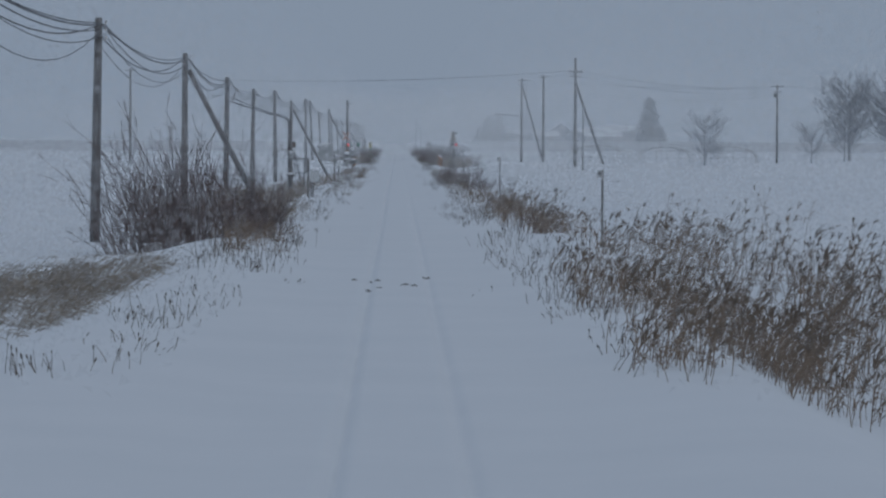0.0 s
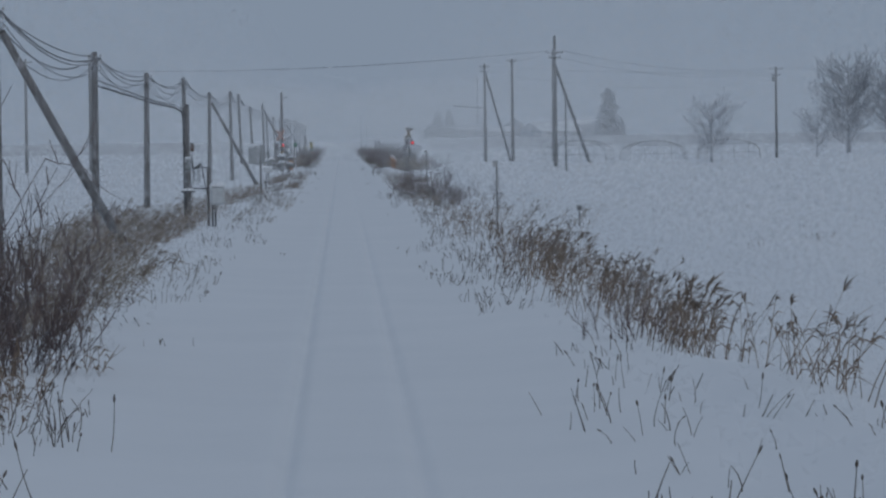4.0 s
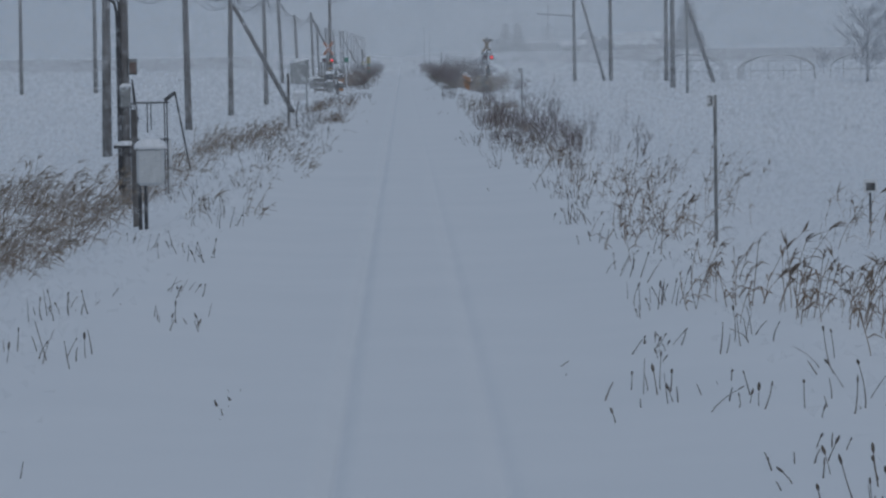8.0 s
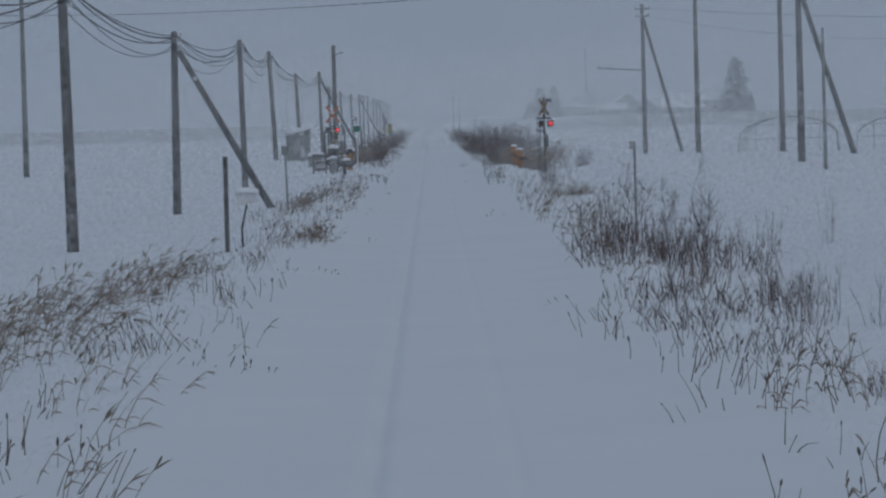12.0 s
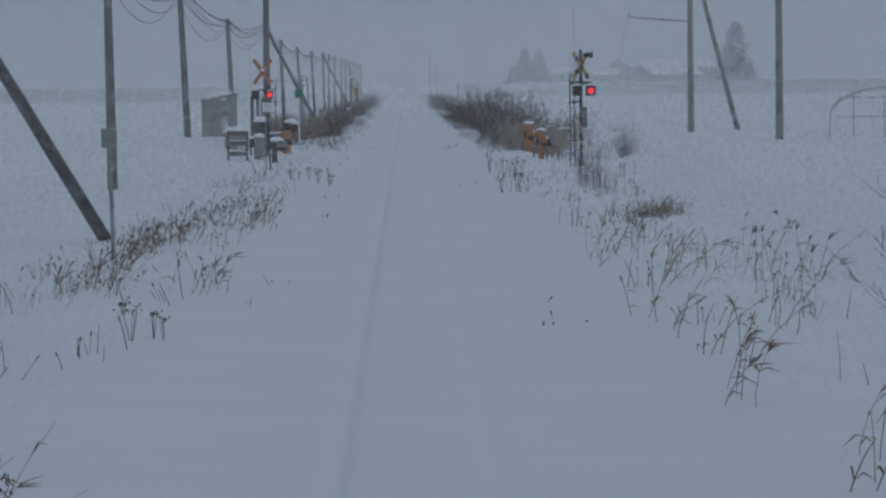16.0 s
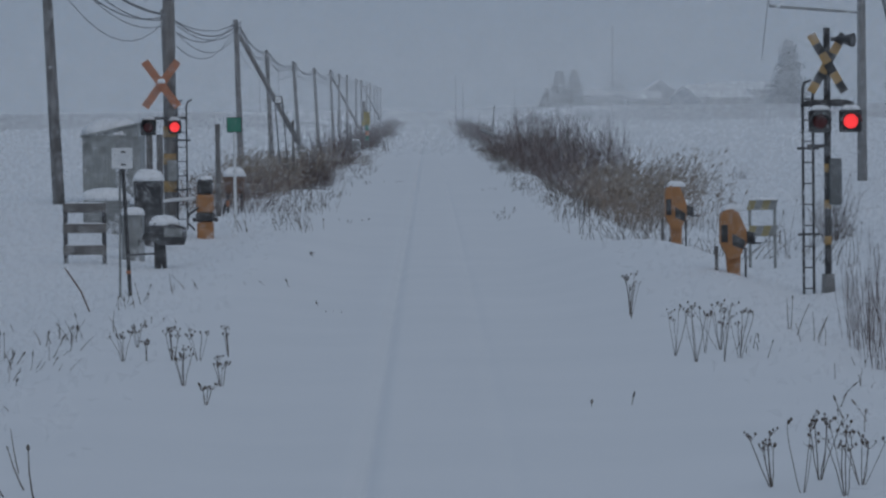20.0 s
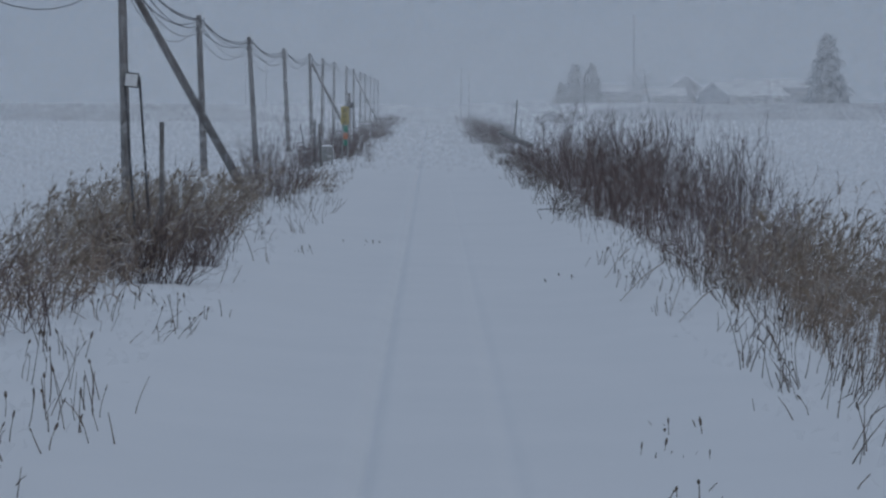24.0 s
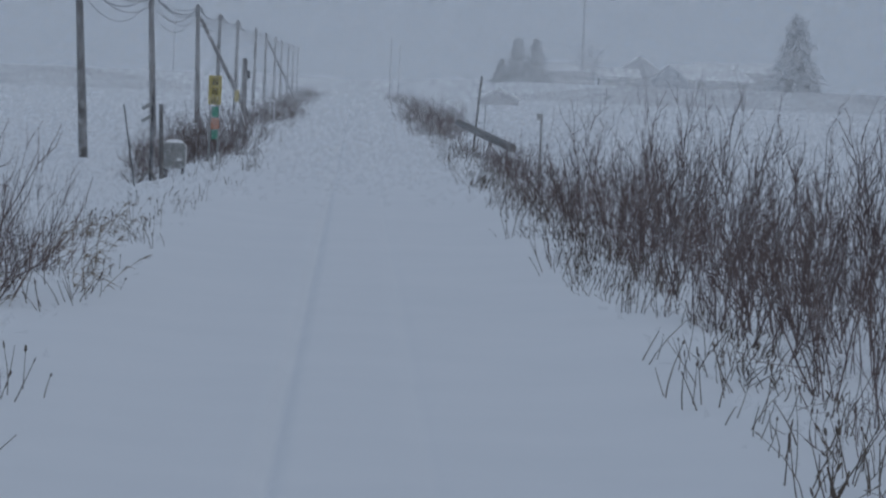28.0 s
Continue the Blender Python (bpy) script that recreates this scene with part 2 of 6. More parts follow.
def part(name, shape, mat, parent, label="", smooth=False):
    """One mesh object under a thing, in the thing's own coordinates."""
    ob = new(name, shape.mesh(name, mat, smooth))
    ob.parent = parent
    if label:
        ob["label"] = label
    return ob


def thing(name, at, label, category, group="", turn=0.0, kind=""):
    ob = new(name)
    ob.empty_display_size = 0.2
    ob.matrix_world = pose(*at, 0, 0, turn)
    return tagged(ob, label, category, group, kind)


def solid(name, shape, mat, label, category, at=(0, 0, 0), group="", kind="", smooth=False):
    ob = new(name, shape.mesh(name, mat, smooth))
    ob.location = at
    return tagged(ob, label, category, group, kind)


def quad_mesh(name, verts, quads, mat, smooth=True):
    """Fast mesh from arrays of vertices and quads."""
    me = bpy.data.meshes.new(name)
    nv, nq = len(verts), len(quads)
    me.vertices.add(nv)
    me.vertices.foreach_set("co", np.asarray(verts, np.float32).ravel())
    me.loops.add(nq * 4)
    me.loops.foreach_set("vertex_index", np.asarray(quads, np.int32).ravel())
    me.polygons.add(nq)
    me.polygons.foreach_set("loop_start", np.arange(0, nq * 4, 4, dtype=np.int32))
    me.polygons.foreach_set("use_smooth", np.full(nq, smooth))
    me.update(calc_edges=True)
    me.materials.append(mat)
    return me


# ---- terrain ----
def smooth(x, a, b):
    t = np.clip((x - a) / (b - a), 0, 1)
    return t * t * (3 - 2 * t)


def ripple(x, y, scale, seed):
    rng = np.random.RandomState(seed)
    z = 0
    for k in range(7):
        a, w = rng.uniform(0, 6.28), (0.6 + 0.35 * k) / scale
        z = z + np.sin((x * math.cos(a) * 1.0 + y * math.sin(a) * 0.55) * w * 6.28 + rng.uniform(0, 6.28)) / (1 + 0.5 * k)
    return z / 3.0


def grade(y):
    """Height of the formation along the line, which climbs gently after the crossing."""
    return 0.0011 * np.clip(y - 480, 0, 900)


def ground(x, y):
    x, y = np.asarray(x, float), np.asarray(y, float)
    s = np.abs(x)
    z = grade(y) + 0.10 * smooth(s, 1.3, 3.0)
    z = z + 0.006 * ripple(x, y, 9, 3) * smooth(s, 0.9, 2.5)
    z = z + 0.10 * ripple(x, y, 17, 4) * smooth(s, 3.0, 6.0)
    z = z - 0.42 * smooth(-x, 3.6, 6.5)
    z = z - 0.55 * smooth(x, 3.6, 5.4) + 0.62 * smooth(x, 6.5, 10.0)
    road = np.exp(-((y - (412.5 - 1.26 * np.clip(x, -9, 9))) / 13.0) ** 4)
    z = z + road * 0.22 * smooth(s, 1.2, 3.2) + road * 0.40 * smooth(s, 4.0, 6.0)
    z = z + 0.85 * np.exp(-((x + 9.5) / 5.0) ** 2 - ((y - 452) / 34.0) ** 2)
    z = z - 0.25 * np.exp(-((x + 4.8) / 1.6) ** 2 - ((y - 418) / 12.0) ** 4)
    z = z + 0.21 * np.exp(-((x - 4.3) / 0.9) ** 2 - ((y - 408) / 11.0) ** 4)
    z = z + 0.34 * np.exp(-((x + 5.2) / 1.7) ** 2 - ((y - 98) / 14.0) ** 2)
    z = z + 2.3 * smooth(s, 14, 24) * smooth(y, 1030, 1052)
    z = z + 0.5 * smooth(x, 3.2, 4.6) * (1 - smooth(x, 8.0, 11.0)) * np.exp(-((y - 99) / 15.0) ** 4)
    drift = 0.35 + 0.65 * (1 - smooth(y, 120, 260)) + 0.3 * np.exp(-((y - 450) / 40.0) ** 2)
    z = z - 0.085 * np.exp(-((x + 0.56) / 0.075) ** 2) - 0.055 * np.exp(-((x - 0.56) / 0.075) ** 2) * drift
    return z


def gz(x, y):
    return float(ground(x, y))


fine = [i * 0.04 for i in range(9, 21)]
xs = sorted(set([round(a, 3) for b in fine for a in (b, -b)] + [0.0, 0.2, -0.2, 0.95, -0.95, 1.1, -1.1, 1.3, -1.3]
            + [round(s * (1.5 + 0.3 * i), 2) for i in range(36) for s in (1, -1)]
            + [s * (12.6 + 0.9 * i) for i in range(16) for s in (1, -1)] + [s * 27.0 * 1.22 ** i for i in range(1, 20) for s in (1, -1)]))
ys = [-400, -200, -100, -50] + list(np.arange(0, 720, 1.6)) + list(np.arange(720, 1100, 4.0)) + [1100 * 1.09 ** i for i in range(1, 18)]
gx, gy = np.meshgrid(np.array(xs), np.array(ys))
verts = np.stack([gx, gy, ground(gx, gy)], -1).reshape(-1, 3)
nx, ny = len(xs), len(ys)
base = (np.arange(ny - 1)[:, None] * nx + np.arange(nx - 1)[None, :]).ravel()
tagged(new("ground", quad_mesh("ground", verts, np.stack([base, base + 1, base + nx + 1, base + nx], 1), SNOW)),
       "unbroken wind-smoothed snow over the track bed and fields", "snow ground", kind="structure")

# rails buried just under the crust
for side in (-1, 1):
    s = Shape()
    top = -0.135 if side < 0 else -0.085
    prof = ((-0.033, 0), (0.033, 0), (0.033, -0.03), (0.01, -0.05), (0.06, -0.14), (-0.06, -0.14), (-0.01, -0.05), (-0.033, -0.03))
    stations = list(range(-40, 1301, 20))
    vv = [(side * 0.566 + a, yy, top + b + float(grade(yy))) for yy in stations for a, b in prof]
    ff = [(i * 8 + k, i * 8 + (k + 1) % 8, (i + 1) * 8 + (k + 1) % 8, (i + 1) * 8 + k) for i in range(len(stations) - 1) for k in range(8)]
    s.add(vv, ff)
    solid("rail", s, RUST, "rusty steel rail buried under snow in its groove", "rail", kind="structure")

# road embankment far across the fields
for side in (-1, 1):
    s = Shape()
    x0, x1 = (17, 900) if side > 0 else (-900, -17)
    n = 90
    vv, ff = [], []
    for i in range(n + 1):
        x = x0 + (x1 - x0) * i / n
        wob = 0.35 * math.sin(x * 0.13) + 0.2 * math.sin(x * 0.41)
        yy = 1016 + wob * 4
        b = gz(x, 1010) - 0.1
        full = float(smooth(np.array(abs(x)), 17, 34))
        vv += [(x, yy, b), (x, yy + 5, b + (1.1 + wob * 0.35) * full), (x, yy + 14, b + (2.5 + wob * 0.25) * full), (x, yy + 40, b + 2.5 * full)]
    for i in range(n):
        for k in range(3):
            ff.append((i * 4 + k, (i + 1) * 4 + k, (i + 1) * 4 + k + 1, i * 4 + k + 1))
    s.add(vv, ff)
    solid("road_embankment", s, BROWN_BANK, "low road embankment with grass showing through snow", "embankment", kind="structure")


# ---- telegraph line beside the track ----
LINE = [(-9.2, -6, 6.4, 0), (-9.2, 38, 6.4, 0), (-9.15, 81, 6.4, 0), (-9.1, 123.5, 6.42, 0), (-9.1, 173.8, 6.44, 1), (-9.13, 217.4, 6.12, 0), (-9.17, 258.4, 6.04, 0),
        (-9.24, 304.9, 6.54, 0), (-9.11, 347.6, 6.19, 1), (-8.95, 394.2, 6.83, 0), (-9.58, 444.9, 7.2, 0), (-9.45, 488.3, 6.38, 0),
        (-9.06, 534.5, 7.05, 1), (-9.5, 581.5, 6.33, 0), (-9.35, 623.5, 6.16, 0), (-9.14, 666.5, 6.2, 0), (-8.99, 714.5, 6.47, 1),
        (-9.1, 754.5, 6.57, 0), (-9.08, 792.7, 6.71, 0), (-9.0, 844.4, 6.79, 0), (-9.05, 886, 6.85, 1), (-9.0, 929, 6.9, 0), (-9.1, 971, 6.95, 0),
        (-9.0, 1013, 7.0, 0), (-9.05, 1056, 7.05, 0), (-9.0, 1098, 7.1, 0)]
LEAN = [0.0, 0.05, -0.06, 0.10, 0.02, 0.04, 0.06, -0.1, 0.06, -0.1, -0.3, -0.28, -0.18, -0.25, -0.4, -0.33, -0.2, 0.04, 0.0, 0.05, 0, 0.03, 0, 0.02, 0, 0]


def telegraph_pole(i, x, y, top, braced):
    foot = gz(x, y) - 0.3
    label = "weathered wooden telegraph pole" + (" propped by a slanting strut, wires on top" if braced else " with snow blown onto one side")
    t = thing("telegraph_pole", (x, y, foot), label, "telegraph pole", "telegraph poles beside the track")
    h = top - foot
    lx = LEAN[i % len(LEAN)]
    s = Shape()
    s.tube([(-lx, 0, 0), (-lx * 0.5, 0, h * 0.5), (0, 0, h - 0.05), (0, 0, h)], [0.155, 0.135, 0.112, 0.075], 12)
    part("pole", s, POLE_WOOD, t, smooth=True)
    for k in range(3):
        z = h - 0.22 - 0.24 * k
        s = Shape()
        s.tube([(0.10, 0, z), (0.21, 0, z + 0.01), (0.225, 0, z + 0.06)], 0.014, 6)
        s.tube([(0.225, 0, z + 0.05), (0.225, 0, z + 0.08), (0.225, 0, z + 0.12), (0.225, 0, z + 0.14)], [0.028, 0.038, 0.03, 0.012], 8)
        part("insulator", s, INSULATOR, t, "small glazed insulator on a steel pin", smooth=True)
    s = Shape()
    s.tube([(0, 0, h - 0.62), (0, 0, h - 0.56)], 0.135, 12)
    part("pole_band", s, STEEL_DARK, t, "dark steel clamp band")
    if braced:
        dx, dy = (3.5, 7.0) if 500 < y < 560 else (3.2, 5.5)
        fz = gz(x + dx, y + dy) - 0.25 - foot
        s = Shape()
        s.tube([(0.17, 0.05, h - 0.75), (dx * 0.5 + 0.08, dy * 0.5, (h - 0.75 + fz) * 0.5), (dx, dy, fz)], [0.10, 0.12, 0.135], 10)
        part("strut", s, POLE_WOOD, t, "slanting wooden strut", smooth=True)
    return t


for i, (x, y, top, braced) in enumerate(LINE):
    telegraph_pole(i, x, y, top, braced)

# sagging communication cables, one thing a strand along the whole line
STRANDS = [(0.16, -0.20, 0.50, 0.028), (0.20, -0.32, 0.58, 0.02), (-0.14, -0.28, 0.72, 0.022), (0.2, -0.50, 0.80, 0.015), (-0.12, -0.56, 1.0, 0.014), (0.02, -0.16, 0.40, 0.02)]
for k, (ox, oz, sag, rad) in enumerate(STRANDS):
    s = Shape()
    rng = random.Random(40 + k)
    pts = []
    for i in range(len(LINE) - 1):
        a, b = LINE[i], LINE[i + 1]
        g = sag * rng.uniform(0.8, 1.2) * ((b[1] - a[1]) / 43.0) ** 2
        for j in range(10):
            u = j / 10
            pts.append((a[0] + (b[0] - a[0]) * u + ox, a[1] + (b[1] - a[1]) * u, a[2] + (b[2] - a[2]) * u + oz - 4 * g * u * (1 - u)))
    pts.append((LINE[-1][0] + ox, LINE[-1][1], LINE[-1][2] + oz))
    s.tube(pts, rad, 5)
    solid("overhead_cable", s, CABLE, "black sagging telephone cable strung from pole to pole", "cable", group="telegraph cables")


# ---- power poles in the fields ----
def power_pole(x, y, top, r, label, arms=(), strut=None, mat=CONCRETE, side_arm=None, box=None):
    foot = gz(x, y) - 0.3
    t = thing("power_pole", (x, y, foot), label, "utility pole", "power poles in the field")
    h = top - foot
    s = Shape()
    s.tube([(0, 0, 0), (0, 0, h * 0.5), (0, 0, h)], [r * 1.25, r * 1.05, r * 0.8], 12)
    part("pole", s, mat, t, smooth=True)
    for z, half in arms:
        s = Shape()
        s.box((0, -r - 0.04, h - z), (half * 2, 0.08, 0.09), 0.01)
        part("crossarm", s, STEEL_GREY, t, "galvanised crossarm")
        for q in (-0.85, 0.0, 0.85):
            s = Shape()
            zz = h - z + 0.04
            s.tube([(q * half, -r - 0.04, zz), (q * half, -r - 0.04, zz + 0.06), (q * half, -r - 0.04, zz + 0.15), (q * half, -r - 0.04, zz + 0.18)], [0.02, 0.05, 0.04, 0.02], 8)
            part("insulator", s, INSULATOR, t, smooth=True)
    if strut:
        dx, dy, z = strut
        fz = gz(x + dx, y + dy) - 0.25 - foot
        s = Shape()
        s.tube([(0.05, 0, z - foot), (dx, dy, fz)], [0.11, 0.14], 10)
        part("strut", s, mat, t, "slanting strut", smooth=True)
    if side_arm:
        z, length = side_arm
        s = Shape()
        s.tube([(0, 0, z - foot - 0.1), (-length, 0, z - foot + 0.15)], 0.05, 8)
        s.tube([(-length, 0, z - foot + 0.12), (-length - 0.04, 0, z - foot + 0.35)], 0.02, 6)
        part("side_arm", s, STEEL_GREY, t, "thin side arm reaching toward the track")
    if box:
        s = Shape()
        s.box((-0.3, -0.2, box - foot), (0.32, 0.3, 0.5), 0.04)
        part("transformer", s, STEEL_GREY, t, "small grey pole transformer")
    return t


power_pole(16.9, 389.0, 10.8, 0.14, "tall concrete utility pole with a slanting strut", arms=((1.35, 0.7), (1.75, 0.5)), strut=(3.1, 6.0, 8.4))
power_pole(17.85, 410.0, 10.2, 0.125, "tall concrete utility pole standing in the snow field", arms=((0.3, 0.6),))
power_pole(17.36, 382.6, 6.4, 0.075, "thin steel stub pole in the snow field", mat=STEEL_GREY)
power_pole(15.9, 446.0, 10.15, 0.14, "bare concrete utility pole in the snow field", arms=((0.25, 0.45),))
power_pole(14.6, 481.5, 10.4, 0.14, "concrete utility pole with strut, crossarms and side arm", arms=((0.35, 0.55), (0.85, 0.45)), strut=(2.9, 5.4, 9.5), side_arm=(5.95, 3.1))
power_pole(48.1, 517.0, 10.3, 0.13, "distant utility pole with crossarms and a transformer", arms=((0.3, 0.8), (1.0, 0.5)), box=8.9)
power_pole(-28.9, 441.0, 10.6, 0.13, "lone utility pole in the snow field", arms=((0.3, 0.6),))
power_pole(-21.8, 421.0, 10.5, 0.13, "utility pole standing alone in the field")
# the farthest poles wear the bark colour paled for haze
power_pole(36.2, 1148.0, 19.0, 0.22, "tall far radio mast pole", mat=HAZED_BARK)
power_pole(-33.0, 1139.0, 11.5, 0.13, "far utility pole in pale haze colour", mat=HAZED_BARK)
power_pole(-29.5, 1142.0, 11.5, 0.13, "far utility pole in pale haze colour", mat=HAZED_BARK)
power_pole(5.2, 1142.0, 9.5, 0.14, "far utility pole beside the line", mat=HAZED_BARK)
power_pole(6.4, 1120.0, 8.0, 0.12, "far utility pole beside the line", mat=HAZED_BARK)


def wire(a, b, sag, rad, label):
    s = Shape()
    pts = []
    for j in range(25):
        u = j / 24
        pts.append(tuple(a[q] + (b[q] - a[q]) * u - (4 * sag * u * (1 - u) if q == 2 else 0) for q in range(3)))
    s.tube(pts, rad, 5)
    solid("power_line", s, CABLE, label, "cable", group="power lines over the field")


wire((16.4, 388.9, 9.6), (-28.6, 440.9, 9.75), 0.8, 0.017, "thin power line crossing high over the track")
wire((17.5, 388.9, 9.6), (47.6, 516.9, 10.1), 0.8, 0.015, "thin power line running to a far pole")
wire((16.5, 388.9, 9.2), (47.8, 516.9, 9.4), 0.9, 0.013, "thin power line running to a far pole")
wire((14.9, 481.4, 10.1), (47.6, 516.9, 9.6), 0.3, 0.013, "thin power line running to a far pole")
wire((14.8, 481.4, 9.6), (48.0, 516.9, 8.9), 1.3, 0.011, "thin power line running to a far pole")
wire((48.6, 516.9, 10.1), (150, 640, 10.5), 1.2, 0.013, "thin power line running to a far pole")
wire((15.6, 446.0, 10.0), (17.6, 410.0, 10.0), 0.3, 0.012, "thin power line between field poles")
wire((11.46, 481.5, 6.4), (10.6, 474.0, 4.2), 0.0, 0.012, "loose wire hanging from a side arm")


# ---- level crossing ----
def striped_tube(t, name, x, y, z0, z1, r, mats, step, n=12, label=""):
    z, k = z0, 0
    while z < z1 - 0.01:
        s = Shape()
        s.tube([(x, y, z), (x, y, min(z + step, z1))], r, n)
        part(name, s, mats[k % 2], t, label, smooth=True)
        z, k = z + step, k + 1


def crossbuck(t, z, y, length, width, mats, x=0.0, slope=54):
    """Two crossed boards, cut into bands of colour."""
    for sign in (-1, 1):
        n = 6
        for k in range(n):
            a = (k + 0.5) / n - 0.5
            s = Shape()
            ang = sign * slope
            c = (x + a * length * math.cos(radians(ang)), y - (0.02 if sign > 0 else 0.045), z + a * length * math.sin(radians(ang)))
            s.box(c, (length / n - 0.002, 0.018, width), 0.003, (0, -ang, 0))
            part("crossbuck_board", s, mats[k % len(mats)], t)


def lamp_unit(t, x, y, z, lit, size=0.31):
    s = Shape()
    s.box((x, y, z), (size, 0.10, size), 0.03)
    s.tube([(x, y + 0.04, z), (x, y + 0.22, z)], [0.13, 0.09], 14)
    u = part("signal_lamp", s, PAINT_BLACK, t, "black square-backed warning lamp")
    s = Shape()
    s.tube([(x, y - 0.05, z), (x, y - 0.075, z)], [0.10, 0.085], 20)
    part("lens", s, LAMP_RED if lit else LAMP_DARK, u, "glowing red lens" if lit else "unlit dark red lens")
    s = Shape()
    for k in range(9):
        a0, a1 = radians(20 * k), radians(20 * (k + 1))
        p = [(x + 0.135 * math.cos(a), yy, z + 0.135 * math.sin(a)) for a in (a0, a1) for yy in (y - 0.05, y - 0.24)]
        q = [(x + 0.145 * math.cos(a), yy, z + 0.145 * math.sin(a)) for a in (a0, a1) for yy in (y - 0.05, y - 0.24)]
        s.add(p + q, [(0, 1, 3, 2), (4, 6, 7, 5), (0, 4, 5, 1), (2, 3, 7, 6), (1, 5, 7, 3), (0, 2, 6, 4)])
    part("hood", s, PAINT_BLACK, u)
    s = Shape()
    s.cap((x, y - 0.02, z + size / 2), (size * 0.9, 0.16, 0.07), seed=int(abs(x) * 100))
    part("snow", s, SNOW_CAP, u, "strip of snow on top", smooth=True)


def ladder(t, x, y, z0, z1, width, hook=True):
    for q in (0, width):
        s = Shape()
        pts = [(x + q, y, z0), (x + q, y, z1)]
        if hook:
            pts += [(x + q + 0.03, y, z1 + 0.08), (x + q + 0.12, y, z1 + 0.11)]
        s.tube(pts, 0.019, 6)
        part("ladder_rail", s, STEEL_DARK, t)
    z = z0 + 0.2
    while z < z1:
        s = Shape()
        s.tube([(x, y, z), (x + width, y, z)], 0.011, 6)
        part("rung", s, STEEL_DARK, t)
        z += 0.29
    for z in (z0 + (z1 - z0) * 0.32, z0 + (z1 - z0) * 0.72):
        s = Shape()
        s.box((x + width / 2, y, z), (width + 0.16, 0.03, 0.035), 0.004)
        part("ladder_bracket", s, STEEL_DARK, t)


# mast on the field side, black and yellow
g0 = gz(5.43, 399.6) - 0.25
m = thing("crossing_signal", (5.43, 399.6, g0), "level crossing mast with yellow and black crossbuck and lit red lamp", "crossing signal", "crossing signals")
ztop = 3.78 - g0
striped_tube(m, "mast", 0, 0, 0, ztop, 0.048, (PAINT_BLACK, STEEL_DARK), 0.42)
for k in range(3):
    s = Shape()
    s.tube([(0, 0, 0.9 + 0.5 * k), (0, 0, 1.02 + 0.5 * k)], 0.051, 12)
    part("warning_band", s, PAINT_YELLOW, m, "dull yellow band", smooth=True)
crossbuck(m, 3.29 - g0, -0.06, 0.92, 0.12, (PAINT_YELLOW, PAINT_BLACK), slope=60)
s = Shape()
s.box((0.0, -0.03, 2.72 - g0), (0.74, 0.05, 0.05), 0.008)
s.cap((0.0, -0.03, 2.745 - g0), (0.7, 0.06, 0.05))
part("lamp_bracket", s, STEEL_DARK, m)
lamp_unit(m, -0.11, -0.10, 2.49 - g0, False)
lamp_unit(m, 0.31, -0.10, 2.49 - g0, True)
s = Shape()
s.tube([(0.06, -0.05, 3.62 - g0), (0.16, -0.1, 3.62 - g0)], 0.03, 8)
s.tube([(0.14, -0.08, 3.62 - g0), (0.24, -0.16, 3.61 - g0), (0.34, -0.22, 3.60 - g0)], [0.045, 0.06, 0.10], 12)
part("bell_speaker", s, PAINT_BLACK, m, "black warning loudspeaker")
s = Shape()
s.box((0.10, -0.06, 1.66 - g0), (0.17, 0.14, 0.64), 0.015)
part("junction_box", s, BOX_GREY, m, "dark grey junction box")
s = Shape()
s.tube([(0, 0, 0), (0, 0, 0.5)], [0.11, 0.085], 10)
part("footing", s, CONCRETE, m)
ladder(m, -0.34, -0.02, 0.1, 2.95 - g0, 0.14)
for sx in (-0.26,):
    s = Shape()
    s.box((sx * 0.5, 0, 2.15 - g0), (0.3, 0.05, 0.05), 0.006)
    part("stay", s, STEEL_DARK, m)

# mast on the pole-line side: crossbuck and lamps carried by a tall pole
g0 = gz(-5.3, 425.5) - 0.25
m = thing("crossing_signal", (-5.27, 425.5, g0), "tall pole with faded orange crossbuck, ladder and lit red lamp", "crossing signal", "crossing signals")
h = 7.06 - g0
s = Shape()
s.tube([(0, 0, 0), (0, 0, h * 0.5), (0, 0, h - 0.05), (0, 0, h)], [0.14, 0.125, 0.11, 0.07], 12)
part("pole", s, POLE_WOOD, m, smooth=True)
for k in range(3):
    s = Shape()
    s.tube([(0, 0, 1.0 + 0.55 * k), (0, 0, 1.22 + 0.55 * k)], 0.143, 12)
    part("warning_band", s, PAINT_YELLOW, m, "faded yellow warning band", smooth=True)
crossbuck(m, 3.28 - g0, -0.5, 1.13, 0.16, (PAINT_FADED, PAINT_FADED), -0.13)
s = Shape()
s.tube([(-0.1, 0, 3.28 - g0), (-0.13, -0.5, 3.28 - g0)], 0.03, 8)
part("crossbuck_bracket", s, STEEL_DARK, m)
s = Shape()
s.cap((-0.13, -0.54, 3.30 - g0), (0.16, 0.06, 0.10))
part("snow", s, SNOW_CAP, m, smooth=True)
s = Shape()
s.box((-0.07, -0.17, 2.60 - g0), (0.85, 0.05, 0.05), 0.008)
part("lamp_bracket", s, STEEL_DARK, m)
lamp_unit(m, -0.42, -0.24, 2.42 - g0, False)
lamp_unit(m, 0.11, -0.24, 2.42 - g0, True, 0.26)
ladder(m, 0.15, -0.16, 0.25, 2.85 - g0, 0.19)
s = Shape()
s.tube([(0.1, 0, 6.5 - g0), (0.35, -0.05, 6.62 - g0)], 0.03, 8)
s.box((0.42, -0.05, 6.63 - g0), (0.2, 0.14, 0.09), 0.02)
part("floodlight", s, STEEL_GREY, m, "small grey lamp head near the top")
s = Shape()
